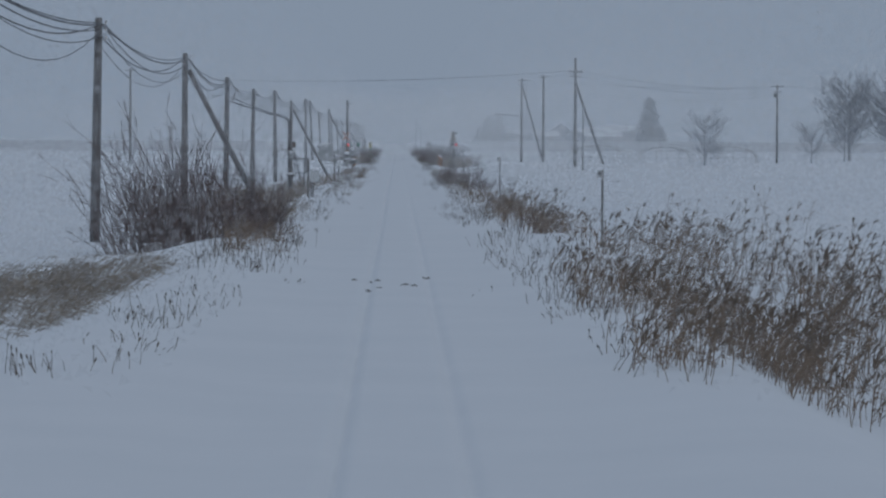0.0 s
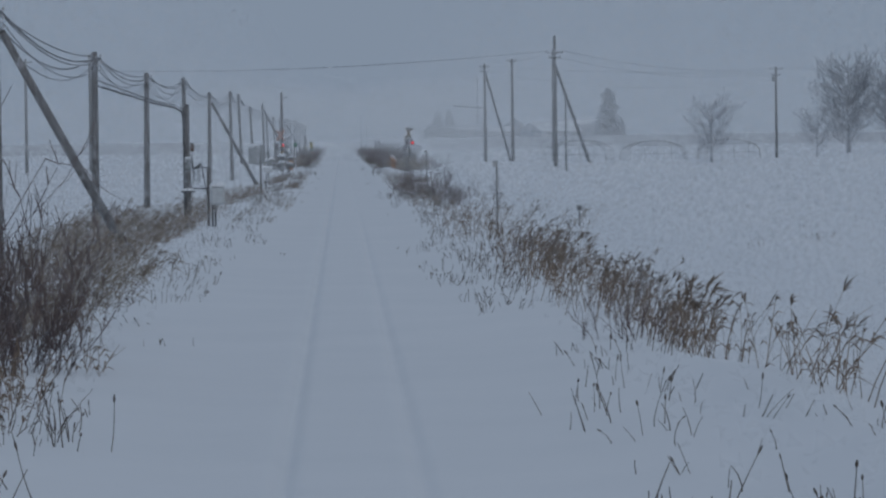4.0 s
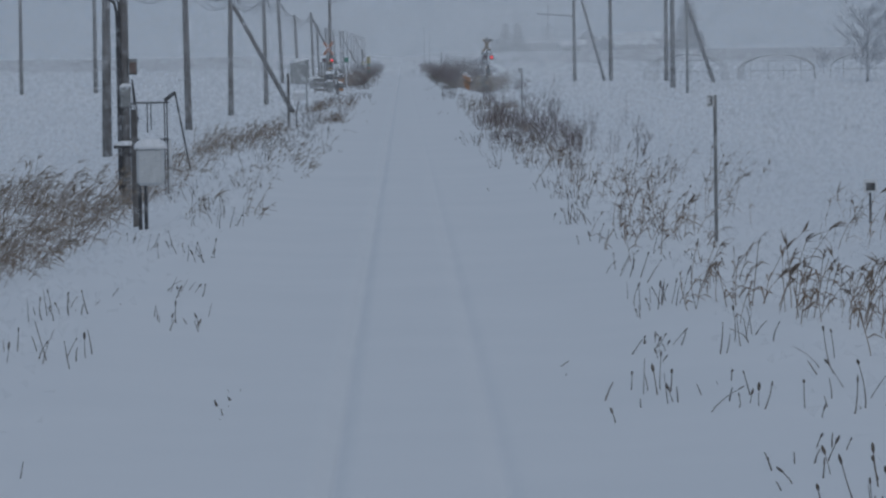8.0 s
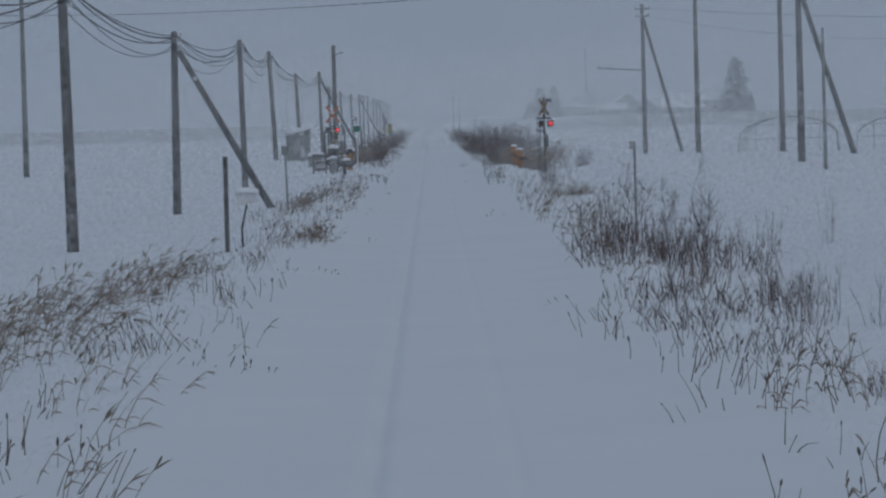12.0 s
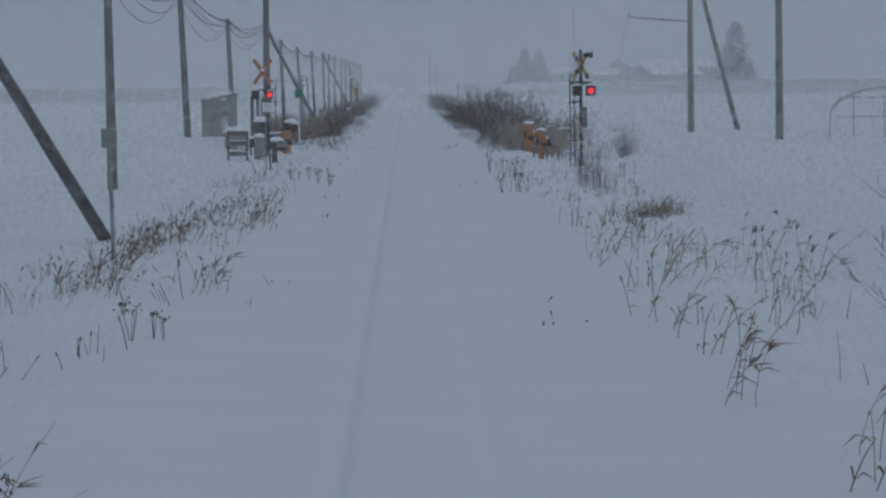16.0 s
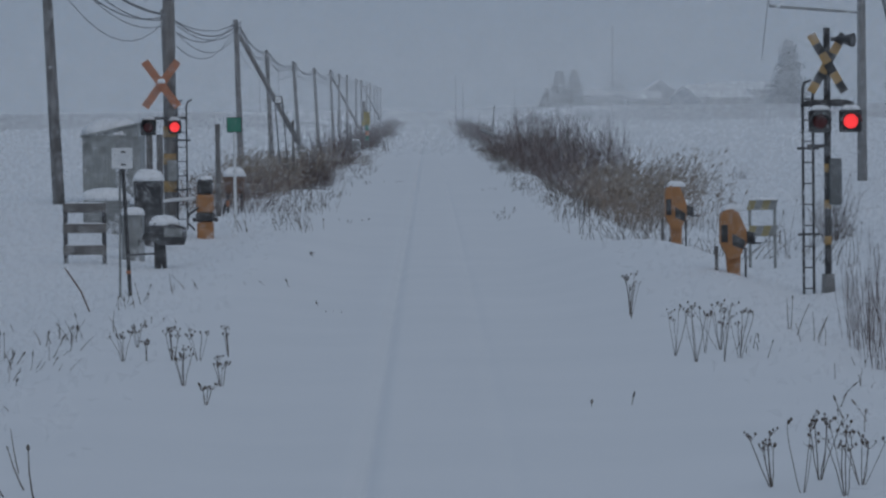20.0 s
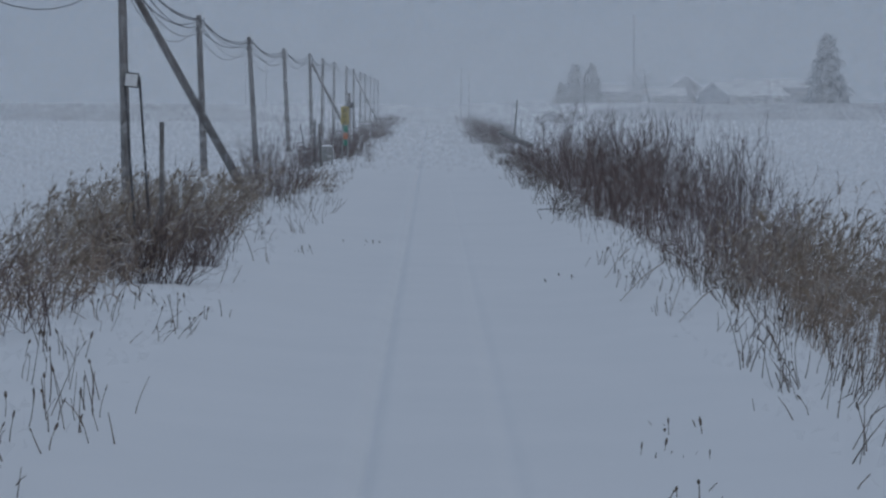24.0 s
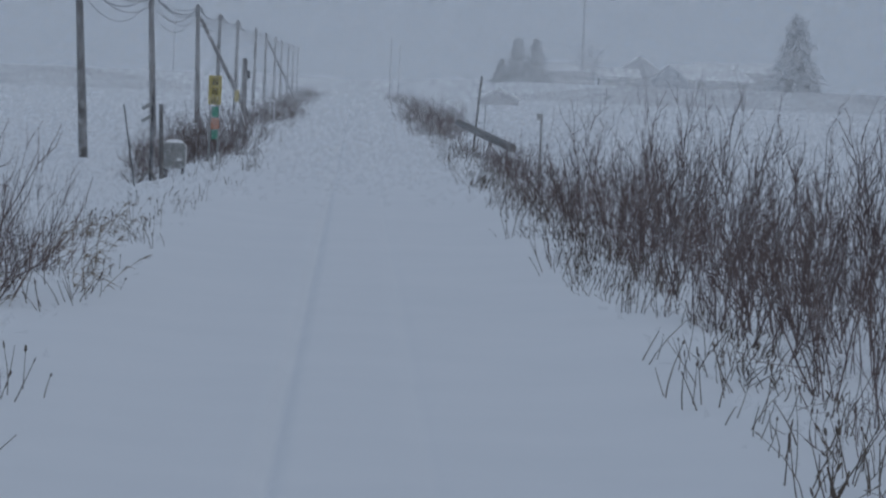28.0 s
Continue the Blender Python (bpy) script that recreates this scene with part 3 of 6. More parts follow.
s.box((0.05, -0.2, 1.55 - g0), (0.2, 0.16, 0.42), 0.02)
part("junction_box", s, STEEL_GREY, m)


def prism(s, outline, y0, y1):
    """Add an upright slab to the shape: an outline in x and z, drawn out from y0 to y1."""
    n = len(outline)
    s.add([(x, y, z) for y in (y0, y1) for x, z in outline],
          [tuple(range(n)), tuple(range(2 * n - 1, n - 1, -1))] + [(k, k + n, (k + 1) % n + n, (k + 1) % n) for k in range(n)])


def gate_machine(x, y, label, top, lean, dark=False):
    g = gz(x, y) - 0.12
    t = thing("crossing_gate_machine", (x, y, g), label, "crossing gate", "crossing gate machines")
    h = top - g
    main = PAINT_BLACK if dark else PAINT_ORANGE
    s = Shape()
    prism(s, [(-0.05, 0), (0.11, 0), (0.12, h * 0.34), (-0.09, h * 0.42)], -0.1, 0.1)
    part("pedestal", s, main, t)
    s = Shape()
    dome = [(-0.02 + 0.145 * math.cos(a), h - 0.15 + 0.145 * math.sin(a)) for a in [radians(180 - 18 * k) for k in range(9)]]
    prism(s, [(-0.05, h * 0.30), (0.10, h * 0.33), (0.20, h * 0.52), (0.20, h * 0.70)] + dome[::-1] + [(-0.165, h * 0.52)], -0.18, 0.17)
    hd = part("housing", s, main, t, "dome-topped housing narrowing towards the foot")
    s = Shape()
    s.box((-0.11, -0.185, h * 0.66), (0.09, 0.02, h * 0.24), 0.006)
    part("access_panel", s, PAINT_BLACK, hd, "black access panel")
    s = Shape()
    prism(s, [(0.0, h * 0.50), (0.16, h * 0.44), (0.185, h * 0.56), (0.0, h * 0.66)], -0.195, -0.175)
    part("access_panel", s, PAINT_BLACK, hd, "black access panel")
    s = Shape()
    s.tube([(0.19, -0.05, h * 0.60), (0.28, -0.05, h * 0.60)], [0.10, 0.08], 14)
    part("drive_hub", s, PAINT_BLACK, t, "black arm hub")
    s = Shape()
    s.box((0.30, -0.05, h * 0.585), (0.06, 0.10, 0.17), 0.015)
    s.box((0.34, -0.05, h * 0.52), (0.16, 0.05, 0.025), 0.006)
    part("arm_bracket", s, STEEL_DARK, t)
    s = Shape()
    s.tube([(0.19, -0.1, 0), (0.19, -0.1, h * 0.46)], 0.016, 6)
    part("conduit", s, STEEL_DARK, t)
    s = Shape()
    s.box((-0.21, 0.05, h * 0.24), (0.05, 0.03, h * 0.48), 0.006)
    part("stake", s, POLE_WOOD, t, "weathered wooden stake")
    s = Shape()
    s.cap((0.03, 0, h - 0.035), (0.34, 0.37, 0.10), seed=int(y))
    part("snow", s, SNOW_CAP, t, "thick cap of snow", smooth=True)
    s = Shape()
    s.cap((0.17, 0, h * 0.70), (0.16, 0.34, 0.09), seed=int(y) + 3)
    part("snow", s, SNOW_CAP, t, "small ledge of snow", smooth=True)
    return t


gate_machine(4.20, 401.0, "orange crossing gate machine capped with snow", 1.27, 1)
gate_machine(4.22, 414.7, "orange crossing gate machine capped with snow", 1.36, 1)
# dark machine with its motor hung on the track side
g = gz(-4.5, 411.0) - 0.12
t = thing("crossing_gate_machine", (-4.5, 411.0, g), "black crossing gate machine capped with snow", "crossing gate", "crossing gate machines")
h = 1.03 - g
s = Shape()
prism(s, [(-0.13, 0), (-0.04, 0), (-0.02, h * 0.22), (0.04, h * 0.02), (0.07, 0.02), (0.05, h * 0.52), (-0.13, h * 0.56)], -0.1, 0.1)
part("pedestal", s, STEEL_DARK, t)
s = Shape()
prism(s, [(-0.2, h * 0.62), (-0.1, h * 0.5), (0.36, h * 0.5), (0.4, h * 0.62), (0.39, h * 0.78), (0.2, h * 0.84), (-0.12, h * 0.86)], -0.16, 0.16)
part("motor_box", s, STEEL_DARK, t, "dark motor box")
s = Shape()
s.box((0.19, -0.165, h * 0.70), (0.3, 0.015, h * 0.14), 0.004)
part("access_panel", s, STEEL_GREY, t, "grey cover plate")
s = Shape()
s.tube([(-0.24, -0.12, h * 0.62), (-0.24, 0.14, h * 0.62)], 0.09, 14)
part("drive_hub", s, PAINT_BLACK, t, "black arm hub")
s = Shape()
s.tube([(-0.62, 0, h * 0.34), (-0.1, 0, h * 0.36)], 0.018, 6)
part("linkage_rod", s, STEEL_DARK, t)
s = Shape()
s.cap((0.04, 0, h * 0.82), (0.52, 0.34, 0.17), seed=5)
part("snow", s, SNOW_CAP, t, "thick cap of snow", smooth=True)
# orange and black banded machine on the far side
g = gz(-4.4, 424.0) - 0.12
t = thing("crossing_gate_machine", (-4.5, 424.0, g), "upright orange gate machine with black bands and hood", "crossing gate", "crossing gate machines")
z = 0
for hgt, mat, w in ((0.46, PAINT_ORANGE, 0.32), (0.18, PAINT_BLACK, 0.36), (0.36, PAINT_ORANGE, 0.33), (0.30, PAINT_BLACK, 0.29)):
    s = Shape()
    s.box((0, 0, z + hgt / 2), (w, w, hgt - 0.004), 0.03)
    part("housing_band", s, mat, t)
    z += hgt
s = Shape()
s.cap((0.02, 0, z - 0.01), (0.27, 0.27, 0.08))
part("snow", s, SNOW_CAP, t, smooth=True)
for sx in (-1, 1):
    s = Shape()
    s.tube([(sx * 0.17, 0, 0.5), (sx * 0.25, 0, 0.5)], 0.04, 8)
    part("drive_hub", s, STEEL_DARK, t)

s = Shape()
s.tube([(-0.2, -0.02, 0.92), (-0.62, -0.1, 0.9), (-1.0, -0.2, 0.86)], [0.04, 0.035, 0.03], 8)
part("arm_stub", s, PAINT_WHITE, t, "white stub of the gate arm")
s = Shape()
s.tube([(-0.12, -0.18, 0.75), (-0.3, -0.2, 0.62), (-0.34, -0.18, 0.45), (-0.2, -0.17, 0.3)], 0.022, 7)
part("coiled_cable", s, CABLE, t)

# striped guard board by the right-hand gate
g = gz(5.25, 408.5) - 0.2
t = thing("guard_barrier", (5.25, 408.5, g), "low barrier of dull yellow and grey boards dusted with snow", "barrier")
for sx in (-0.2, 0.2):
    s = Shape()
    s.box((sx, 0, (1.2 - g) / 2), (0.045, 0.045, 1.2 - g), 0.008)
    part("post", s, STEEL_GREY, t)
for z in (0.72, 1.14):
    for k in range(4):
        s = Shape()
        x0 = -0.23 + 0.115 * k
        s.add([(x0 + a + sh, yy, z - g + zz) for yy in (-0.055, -0.035) for a, sh, zz in ((0, -0.03, -0.085), (0.112, -0.03, -0.085), (0.112, 0.03, 0.085), (0, 0.03, 0.085))],
              [(0, 1, 2, 3), (7, 6, 5, 4), (0, 4, 5, 1), (1, 5, 6, 2), (2, 6, 7, 3), (3, 7, 4, 0)])
        part("board", s, (PAINT_OLIVE, STEEL_GREY)[k % 2], t)
s = Shape()
s.cap((0, -0.03, 1.21 - g), (0.52, 0.1, 0.04))
part("snow", s, SNOW_CAP, t, smooth=True)

# grey rail fence and cabinets on the pole-line side
g = gz(-5.8, 411.2) - 0.2
t = thing("rail_fence", (-5.8, 411.2, g), "short dark grey three-rail fence caught with snow", "fence")
for sx in (-0.32, 0.32):
    s = Shape()
    s.box((sx, 0, 0.6), (0.07, 0.07, 1.2), 0.01)
    part("post", s, STEEL_DARK, t)
for z in (0.42, 0.78, 1.12):
    s = Shape()
    s.box((0, -0.04, z), (0.72, 0.04, 0.16), 0.01)
    part("rail_bar", s, POLE_WOOD, t)
    s = Shape()
    s.cap((0, -0.04, z + 0.075), (0.70, 0.05, 0.02), seed=int(z * 100))
    part("snow", s, SNOW_CAP, t, smooth=True)


def cabinet(x, y, w, d, top, label, mat=STEEL_GREY, legs=0.0, cap=0.14, name="signal_cabinet"):
    g = gz(x, y) - 0.15
    t = thing(name, (x, y, g), label, "cabinet", "trackside cabinets")
    h = top - g
    s = Shape()
    s.box((0, 0, legs + (h - legs) / 2), (w, d, h - legs), 0.02)
    b = part("body", s, mat, t)
    s = Shape()
    s.box((0, -d / 2 - 0.006, legs + (h - legs) * 0.5), (w * 0.84, 0.012, (h - legs) * 0.86), 0.004)
    part("door", s, mat, b)
    s = Shape()
    s.box((w * 0.32, -d / 2 - 0.02, legs + (h - legs) * 0.5), (0.02, 0.025, 0.1), 0.004)
    part("handle", s, STEEL_DARK, b, "small dark handle")
    if legs:
        for sx in (-1, 1):
            s = Shape()
            s.box((sx * w * 0.35, 0, legs / 2), (0.06, 0.06, legs), 0.006)
            part("leg", s, STEEL_DARK, t)
    if cap:
        s = Shape()
        s.cap((0, 0, h - 0.01), (w * 1.18, d * 1.15, cap), seed=int(x * 17 + y))
        part("snow", s, SNOW_CAP, t, "rounded cap of snow", smooth=True)
    return t


cabinet(-5.13, 413.0, 0.36, 0.4, 0.98, "grey steel trackside cabinet with snow on top")
cabinet(-5.27, 419.0, 0.5, 0.5, 1.46, "dark grey relay cabinet under a thick snow cap", mat=STEEL_DARK, cap=0.22)
cabinet(-6.25, 421.5, 0.85, 0.6, 1.05, "low grey cabinet half buried in snow", cap=0.25)
cabinet(-5.45, 416.5, 0.3, 0.3, 0.9, "small dark cable box by the fence", mat=STEEL_DARK, legs=0.45, cap=0.08)
for sx, zt in ((-6.0, 2.3), (-5.78, 2.25), (-5.6, 2.3)):
    g = gz(sx, 430.0) - 0.2
    s = Shape()
    s.box((0, 0, (zt - g) / 2), (0.13, 0.13, zt - g), 0.015)
    solid("cable_duct_post", s, POLE_WOOD, "square dark upright duct beside the relay cabinets", "post", (sx, 430.0, g), "duct posts")
t = cabinet(-4.85, 443.5, 0.48, 0.4, 1.14, "dark rusty box on legs topped with snow", mat=RUST, legs=0.6, cap=0.24)
s = Shape()
s.box((-0.17, -0.01, 0.36), (0.075, 0.085, 0.14), 0.006)
part("red_tape", s, PAINT_FADED, t, "band of faded red tape round a leg")
s = Shape()
s.tube([(-0.17, 0, 0.5), (-0.26, -0.05, 0.2), (-0.3, -0.06, 0.0)], 0.03, 7)
part("cable_conduit", s, STEEL_DARK, t)


def post(x, y, top, w, mat, label, name="marker_post", round_=False, group="", lean=(0, 0)):
    g = gz(x, y) - 0.25
    s = Shape()
    if round_:
        s.tube([(0, 0, 0), (lean[0] / 2, lean[1] / 2, (top - g) / 2), (lean[0], lean[1], top - g)], [w / 2, w / 2, w * 0.45], 10)
    else:
        s.box((0, 0, (top - g) / 2), (w, w, top - g), w * 0.12)
    return solid(name, s, mat, label, "post", (x, y, g), group)


post(-5.12, 441.0, 2.43, 0.12, POLE_WOOD, "dark square wooden post standing alone")
g = gz(-4.17, 429.5) - 0.2
t = thing("reflector_sign", (-4.17, 429.5, g), "square green marker board on a white pole", "sign")
s = Shape()
s.tube([(0, 0, 0), (0, 0, 2.45 - g)], 0.032, 10)
part("pole", s, PAINT_WHITE, t)
s = Shape()
s.box((0, -0.04, 2.44 - g), (0.29, 0.02, 0.29), 0.006)
part("board", s, PAINT_GREEN, t)
s = Shape()
s.box((0, -0.02, 2.44 - g), (0.32, 0.015, 0.32), 0.006)
part("backing", s, PAINT_BLACK, t)

g = gz(-4.45, 402.0) - 0.2
t = thing("marker_sign", (-4.45, 402.0, g), "small white plate on a thin dark stake", "sign")
s = Shape()
s.tube([(0.08, 0, 0), (-0.02, 0, 2.1 - g)], 0.028, 8)
part("stake", s, PAINT_BLACK, t)
s = Shape()
s.tube([(-0.08, 0.05, 0), (-0.06, 0.05, 1.9 - g)], 0.018, 8)
part("stake", s, STEEL_GREY, t)
s = Shape()
s.box((-0.02, -0.04, 2.06 - g), (0.3, 0.03, 0.30), 0.03)
p = part("plate", s, PAINT_WHITE, t)
for z in (0.09, -0.09):
    s = Shape()
    s.box((0, -0.06, 2.06 - g + z), (0.07, 0.01, 0.02), 0.003)
    part("clamp", s, PAINT_BLACK, p)
s = Shape()
s.box((0.05, 0, 0.55), (0.07, 0.065, 0.05), 0.008)
part("red_tape", s, PAINT_FADED, t, "band of faded red tape")

# thin stick leaning by the fence
s = Shape()
s.tube([(0.2, 0, -0.15), (0.02, 0, 0.3), (-0.2, 0.05, 0.62)], [0.012, 0.013, 0.01], 6)
solid("leaning_stick", s, RUST, "thin reddish stick leaning out of the snow", "stick", (-4.85, 399.0, gz(-4.85, 399.0)))

# equipment shed
g = 0.72
t = thing("equipment_shed", (-8.0, 446.2, g - 0.1), "small grey corrugated metal shed with snowy lean-to roof", "shed")
W, D, H0, H1 = 1.4, 2.4, 1.5, 1.8
for k in range(18):
    s = Shape()
    x = -W / 2 + (k + 0.5) * W / 18
    hh = H0 + (H1 - H0) * (k + 0.5) / 18
    s.box((x, -D / 2 - (0.012 if k % 2 else 0), hh / 2), (W / 18, 0.03, hh), 0.006)
    part("wall_sheet", s, SHED_METAL, t)
for sx, hh in ((-1, H0), (1, H1)):
    s = Shape()
    s.box((sx * (W / 2 - 0.015), 0.02, hh / 2), (0.03, D, hh), 0.004)
    part("side_wall", s, SHED_METAL, t)
s = Shape()
s.box((0, D / 2, H0 / 2), (W, 0.03, H0), 0.004)
part("back_wall", s, SHED_METAL, t)
s = Shape()
ang = math.degrees(math.atan2(H1 - H0, W))
s.box((0, 0, (H0 + H1) / 2 + 0.03), (W * 1.1, D * 1.08, 0.05), 0.008, (0, -ang, 0))
part("roof", s, SHED_METAL, t)
s = Shape()
s.cap((-0.05, 0, (H0 + H1) / 2 - 0.1), (W * 1.05, D * 1.05, 0.42), n=20, rows=5)
part("snow", s, SNOW_CAP, t, "deep drift of snow on the roof", smooth=True)
s = Shape()
s.box((0.45, -D / 2 - 0.05, 0.75), (0.6, 0.03, 1.4), 0.006)
dd = part("door", s, STEEL_GREY, t)
s = Shape()
s.box((0.22, -D / 2 - 0.08, 0.75), (0.03, 0.04, 0.14), 0.006)
part("handle", s, STEEL_DARK, dd)


# ---- small things along the line ----
def distance_post(x, y, digit, top):
    g = gz(x, y) - 0.25
    t = thing("distance_post", (x, y, g), "slim pale kilometre marker post with a black numeral %s" % digit, "marker post", "distance posts")
    s = Shape()
    s.box((0, 0, (top - g) / 2), (0.055, 0.05, top - g), 0.008)
    part("post", s, CONCRETE, t)
    s = Shape()
    s.box((-0.078, -0.02, top - g - 0.10), (0.12, 0.02, 0.2), 0.005)
    pl = part("plate", s, PAINT_WHITE, t, "white number plate")
    cu = bpy.data.curves.new("numeral", "FONT")
    cu.body, cu.size, cu.align_x, cu.align_y, cu.extrude = digit, 0.22, "CENTER", "CENTER", 0.003
    ob = new("numeral", cu)
    me = bpy.data.meshes.new_from_object(ob)
    bpy.data.objects.remove(ob)
    me.materials.append(PAINT_BLACK)
    me.transform(pose(-0.078, -0.035, top - g - 0.10, 90, 0, 0))
    nb = new("numeral", me)
    nb.parent = pl
    nb["label"] = "black painted numeral"


distance_post(4.98, 99.9, "4", 2.05)
distance_post(4.93, 197.7, "3", 2.0)
distance_post(4.81, 300.0, "2", 2.12)
distance_post(5.0, 600.0, "9", 1.95)

# pale equipment box on a stand, dark post and pipe frame
g = gz(-4.0, 195.8) - 0.2
t = thing("equipment_box", (-4.0, 195.8, g), "pale grey box on a post capped with snow", "equipment box")
s = Shape()
s.box((0, 0, 1.03 - g), (0.42, 0.36, 0.58), 0.05)
b = part("body", s, PLASTIC_BOX, t)
s = Shape()
s.box((0, -0.185, 1.03 - g), (0.34, 0.014, 0.5), 0.01)
part("door", s, PLASTIC_BOX, b)
s = Shape()
s.cap((0.0, 0, 1.31 - g), (0.52, 0.44, 0.16))
part("snow", s, SNOW_CAP, t, smooth=True)
for sx in (-0.17, -0.08):
    s = Shape()
    s.tube([(sx, 0, 0), (sx, 0, 0.8 - g)], 0.03, 8)
    part("leg", s, STEEL_DARK, t)
post(-4.35, 197.5, 1.9, 0.09, POLE_WOOD, "dark stub post beside a pale box")
g = gz(-5.3, 217.0) - 0.2
t = thing("pipe_rack", (-5.33, 217.0, g), "thin steel pipe rack with doubled uprights standing in reeds", "rack")
zt, zm = 1.80 - g, 1.03 - g
for a, b, r in (((-0.37, 0, 0), (-0.37, 0, zt), 0.016), ((-0.31, 0.1, 0), (-0.31, 0.1, zt), 0.013), ((0.31, 0.1, 0), (0.31, 0.1, zt), 0.013), ((0.37, 0, 0.2), (0.37, 0, zt), 0.016),
                ((-0.04, 0, zt), (-0.04, 0, zm + 0.15), 0.013), ((0.03, 0.1, zt), (0.03, 0.1, zm + 0.2), 0.012),
                ((-0.39, 0, zt), (0.41, 0, zt), 0.018), ((-0.39, 0.1, zt - 0.01), (0.38, 0.1, zt - 0.01), 0.014), ((-0.42, 0, zm), (0.40, 0, zm), 0.026)):
    s = Shape()
    s.tube([a, b], r, 6)
    part("pipe", s, STEEL_DARK, t)
s = Shape()
s.tube([(0.43, -0.05, 0), (0.43, -0.05, zm)], 0.035, 8)
part("post", s, PAINT_WHITE, t, "white painted post")

# equipment pole with meter and cable arch
g = gz(-5.64, 214.3) - 0.3
t = thing("equipment_pole", (-5.64, 214.3, g), "short dark pole with meter box and cable conduits", "equipment pole")
h = 4.12 - g
s = Shape()
s.tube([(0, 0, 0), (0, 0, h - 0.04), (0, 0, h)], [0.10, 0.085, 0.06], 12)
part("pole", s, POLE_WOOD, t, smooth=True)
s = Shape()
s.tube([(-0.12, -0.06, 0.6), (-0.13, -0.06, h - 0.5), (-0.18, -0.06, h - 0.28), (-0.45, -0.06, h - 0.12), (-1.2, 0, h + 0.05), (-3.4, 2.5, h + 0.75)], 0.035, 7)
part("cable_conduit", s, CABLE, t, "bundled cable bending off to the line")
s = Shape()
s.tube([(-0.10, -0.1, 0.4), (-0.09, -0.1, h - 0.3), (-0.15, -0.1, h - 0.18), (-0.4, -0.1, h - 0.03), (-1.1, 0, h + 0.1), (-3.4, 2.6, h + 0.95)], 0.022, 7)
part("cable_conduit", s, CABLE, t)
s = Shape()
s.box((0.17, -0.05, 2.55 - g), (0.18, 0.16, 0.32), 0.02)
b = part("meter_box", s, STEEL_GREY, t, "small grey meter box with brown face")
s = Shape()
s.box((0.18, -0.135, 2.53 - g), (0.13, 0.012, 0.22), 0.004)
part("door", s, RUST, b)
s = Shape()
s.box((0.02, -0.14, 1.95 - g), (0.22, 0.1, 0.4), 0.02)
part("switch_box", s, STEEL_GREY, t)
s = Shape()
s.cap((0.02, -0.14, 2.14 - g), (0.24, 0.14, 0.08))
part("snow", s, SNOW_CAP, t, smooth=True)
for k in range(2):
    s = Shape()
    s.tube([(0.15, -0.06, 2.3 - g), (0.2 + 0.06 * k, -0.06, 1.5 - g), (0.05 + 0.05 * k, -0.08, 0.75 - g), (-0.05, -0.08, 0.9 - g)], 0.016, 6)
    part("loose_cable", s, CABLE, t)
s = Shape()
s.box((0.02, -0.1, 0.95 - g), (0.5, 0.25, 0.06), 0.01)
part("shelf", s, STEEL_DARK, t)
s = Shape()
s.cap((0.02, -0.1, 0.975 - g), (0.5, 0.27, 0.1))
part("snow", s, SNOW_CAP, t, smooth=True)

g = gz(-5.8, 238.0) - 0.2
t = thing("bent_sign", (-5.75, 238.0, g), "leaning stake with a bent-over metal flag", "sign")
s = Shape()
s.tube([(0.2, 0, 0), (-0.22, 0, 1.85 - g)], 0.025, 8)
part("stake", s, STEEL_DARK, t)
s = Shape()
s.box((-0.36, 0, 1.72 - g), (0.34, 0.03, 0.10), 0.01, (0, -38, 0))
part("flag", s, STEEL_DARK, t)

post(-4.5, 290.0, 2.08, 0.10, POLE_WOOD, "dark wooden post beside a snow-covered sign")
g = gz(-4.2, 292.0) - 0.2
t = thing("snowy_sign", (-4.15, 292.0, g), "low trackside board buried in clinging snow", "sign")
s = Shape()
s.tube([(-0.1, 0, 0), (-0.12, 0, 0.6), (0.0, 0, 1.0 - g)], 0.025, 8)
part("stake", s, STEEL_DARK, t)
s = Shape()
s.box((0, 0, 1.15 - g), (0.48, 0.04, 0.28), 0.02, (0, -8, 0))
part("board", s, PAINT_WHITE, t)
s = Shape()
s.cap((0, 0, 1.26 - g), (0.55, 0.2, 0.12))
part("snow", s, SNOW_CAP, t, smooth=True)

g = gz(-5.0, 340.0) - 0.2
t = thing("trackside_sign", (-5.0, 340.0, g), "square grey board on a thin pale post", "sign")
s = Shape()
s.tube([(0.05, 0, 0), (0, 0, 1.9 - g)], 0.035, 10)
part("post", s, STEEL_GREY, t)
s = Shape()
s.box((0, -0.05, 1.88 - g), (0.26, 0.03, 0.32), 0.02)
part("board", s, STEEL_GREY, t)

g = gz(7.76, 200.8) - 0.2
t = thing("stake_sign", (7.76, 200.8, g), "small square board on a stake in the field", "sign")
s = Shape()
s.box((0, 0, 0.36 + 0.1), (0.035, 0.035, 0.75), 0.004)
part("stake", s, STEEL_DARK, t)
s = Shape()
s.box((0, -0.03, 0.40 - g), (0.24, 0.02, 0.22), 0.006)
b = part("board", s, PAINT_WHITE, t)
s = Shape()
s.box((0, -0.045, 0.39 - g), (0.15, 0.008, 0.13), 0.004)
part("panel", s, PAINT_BLACK, b)

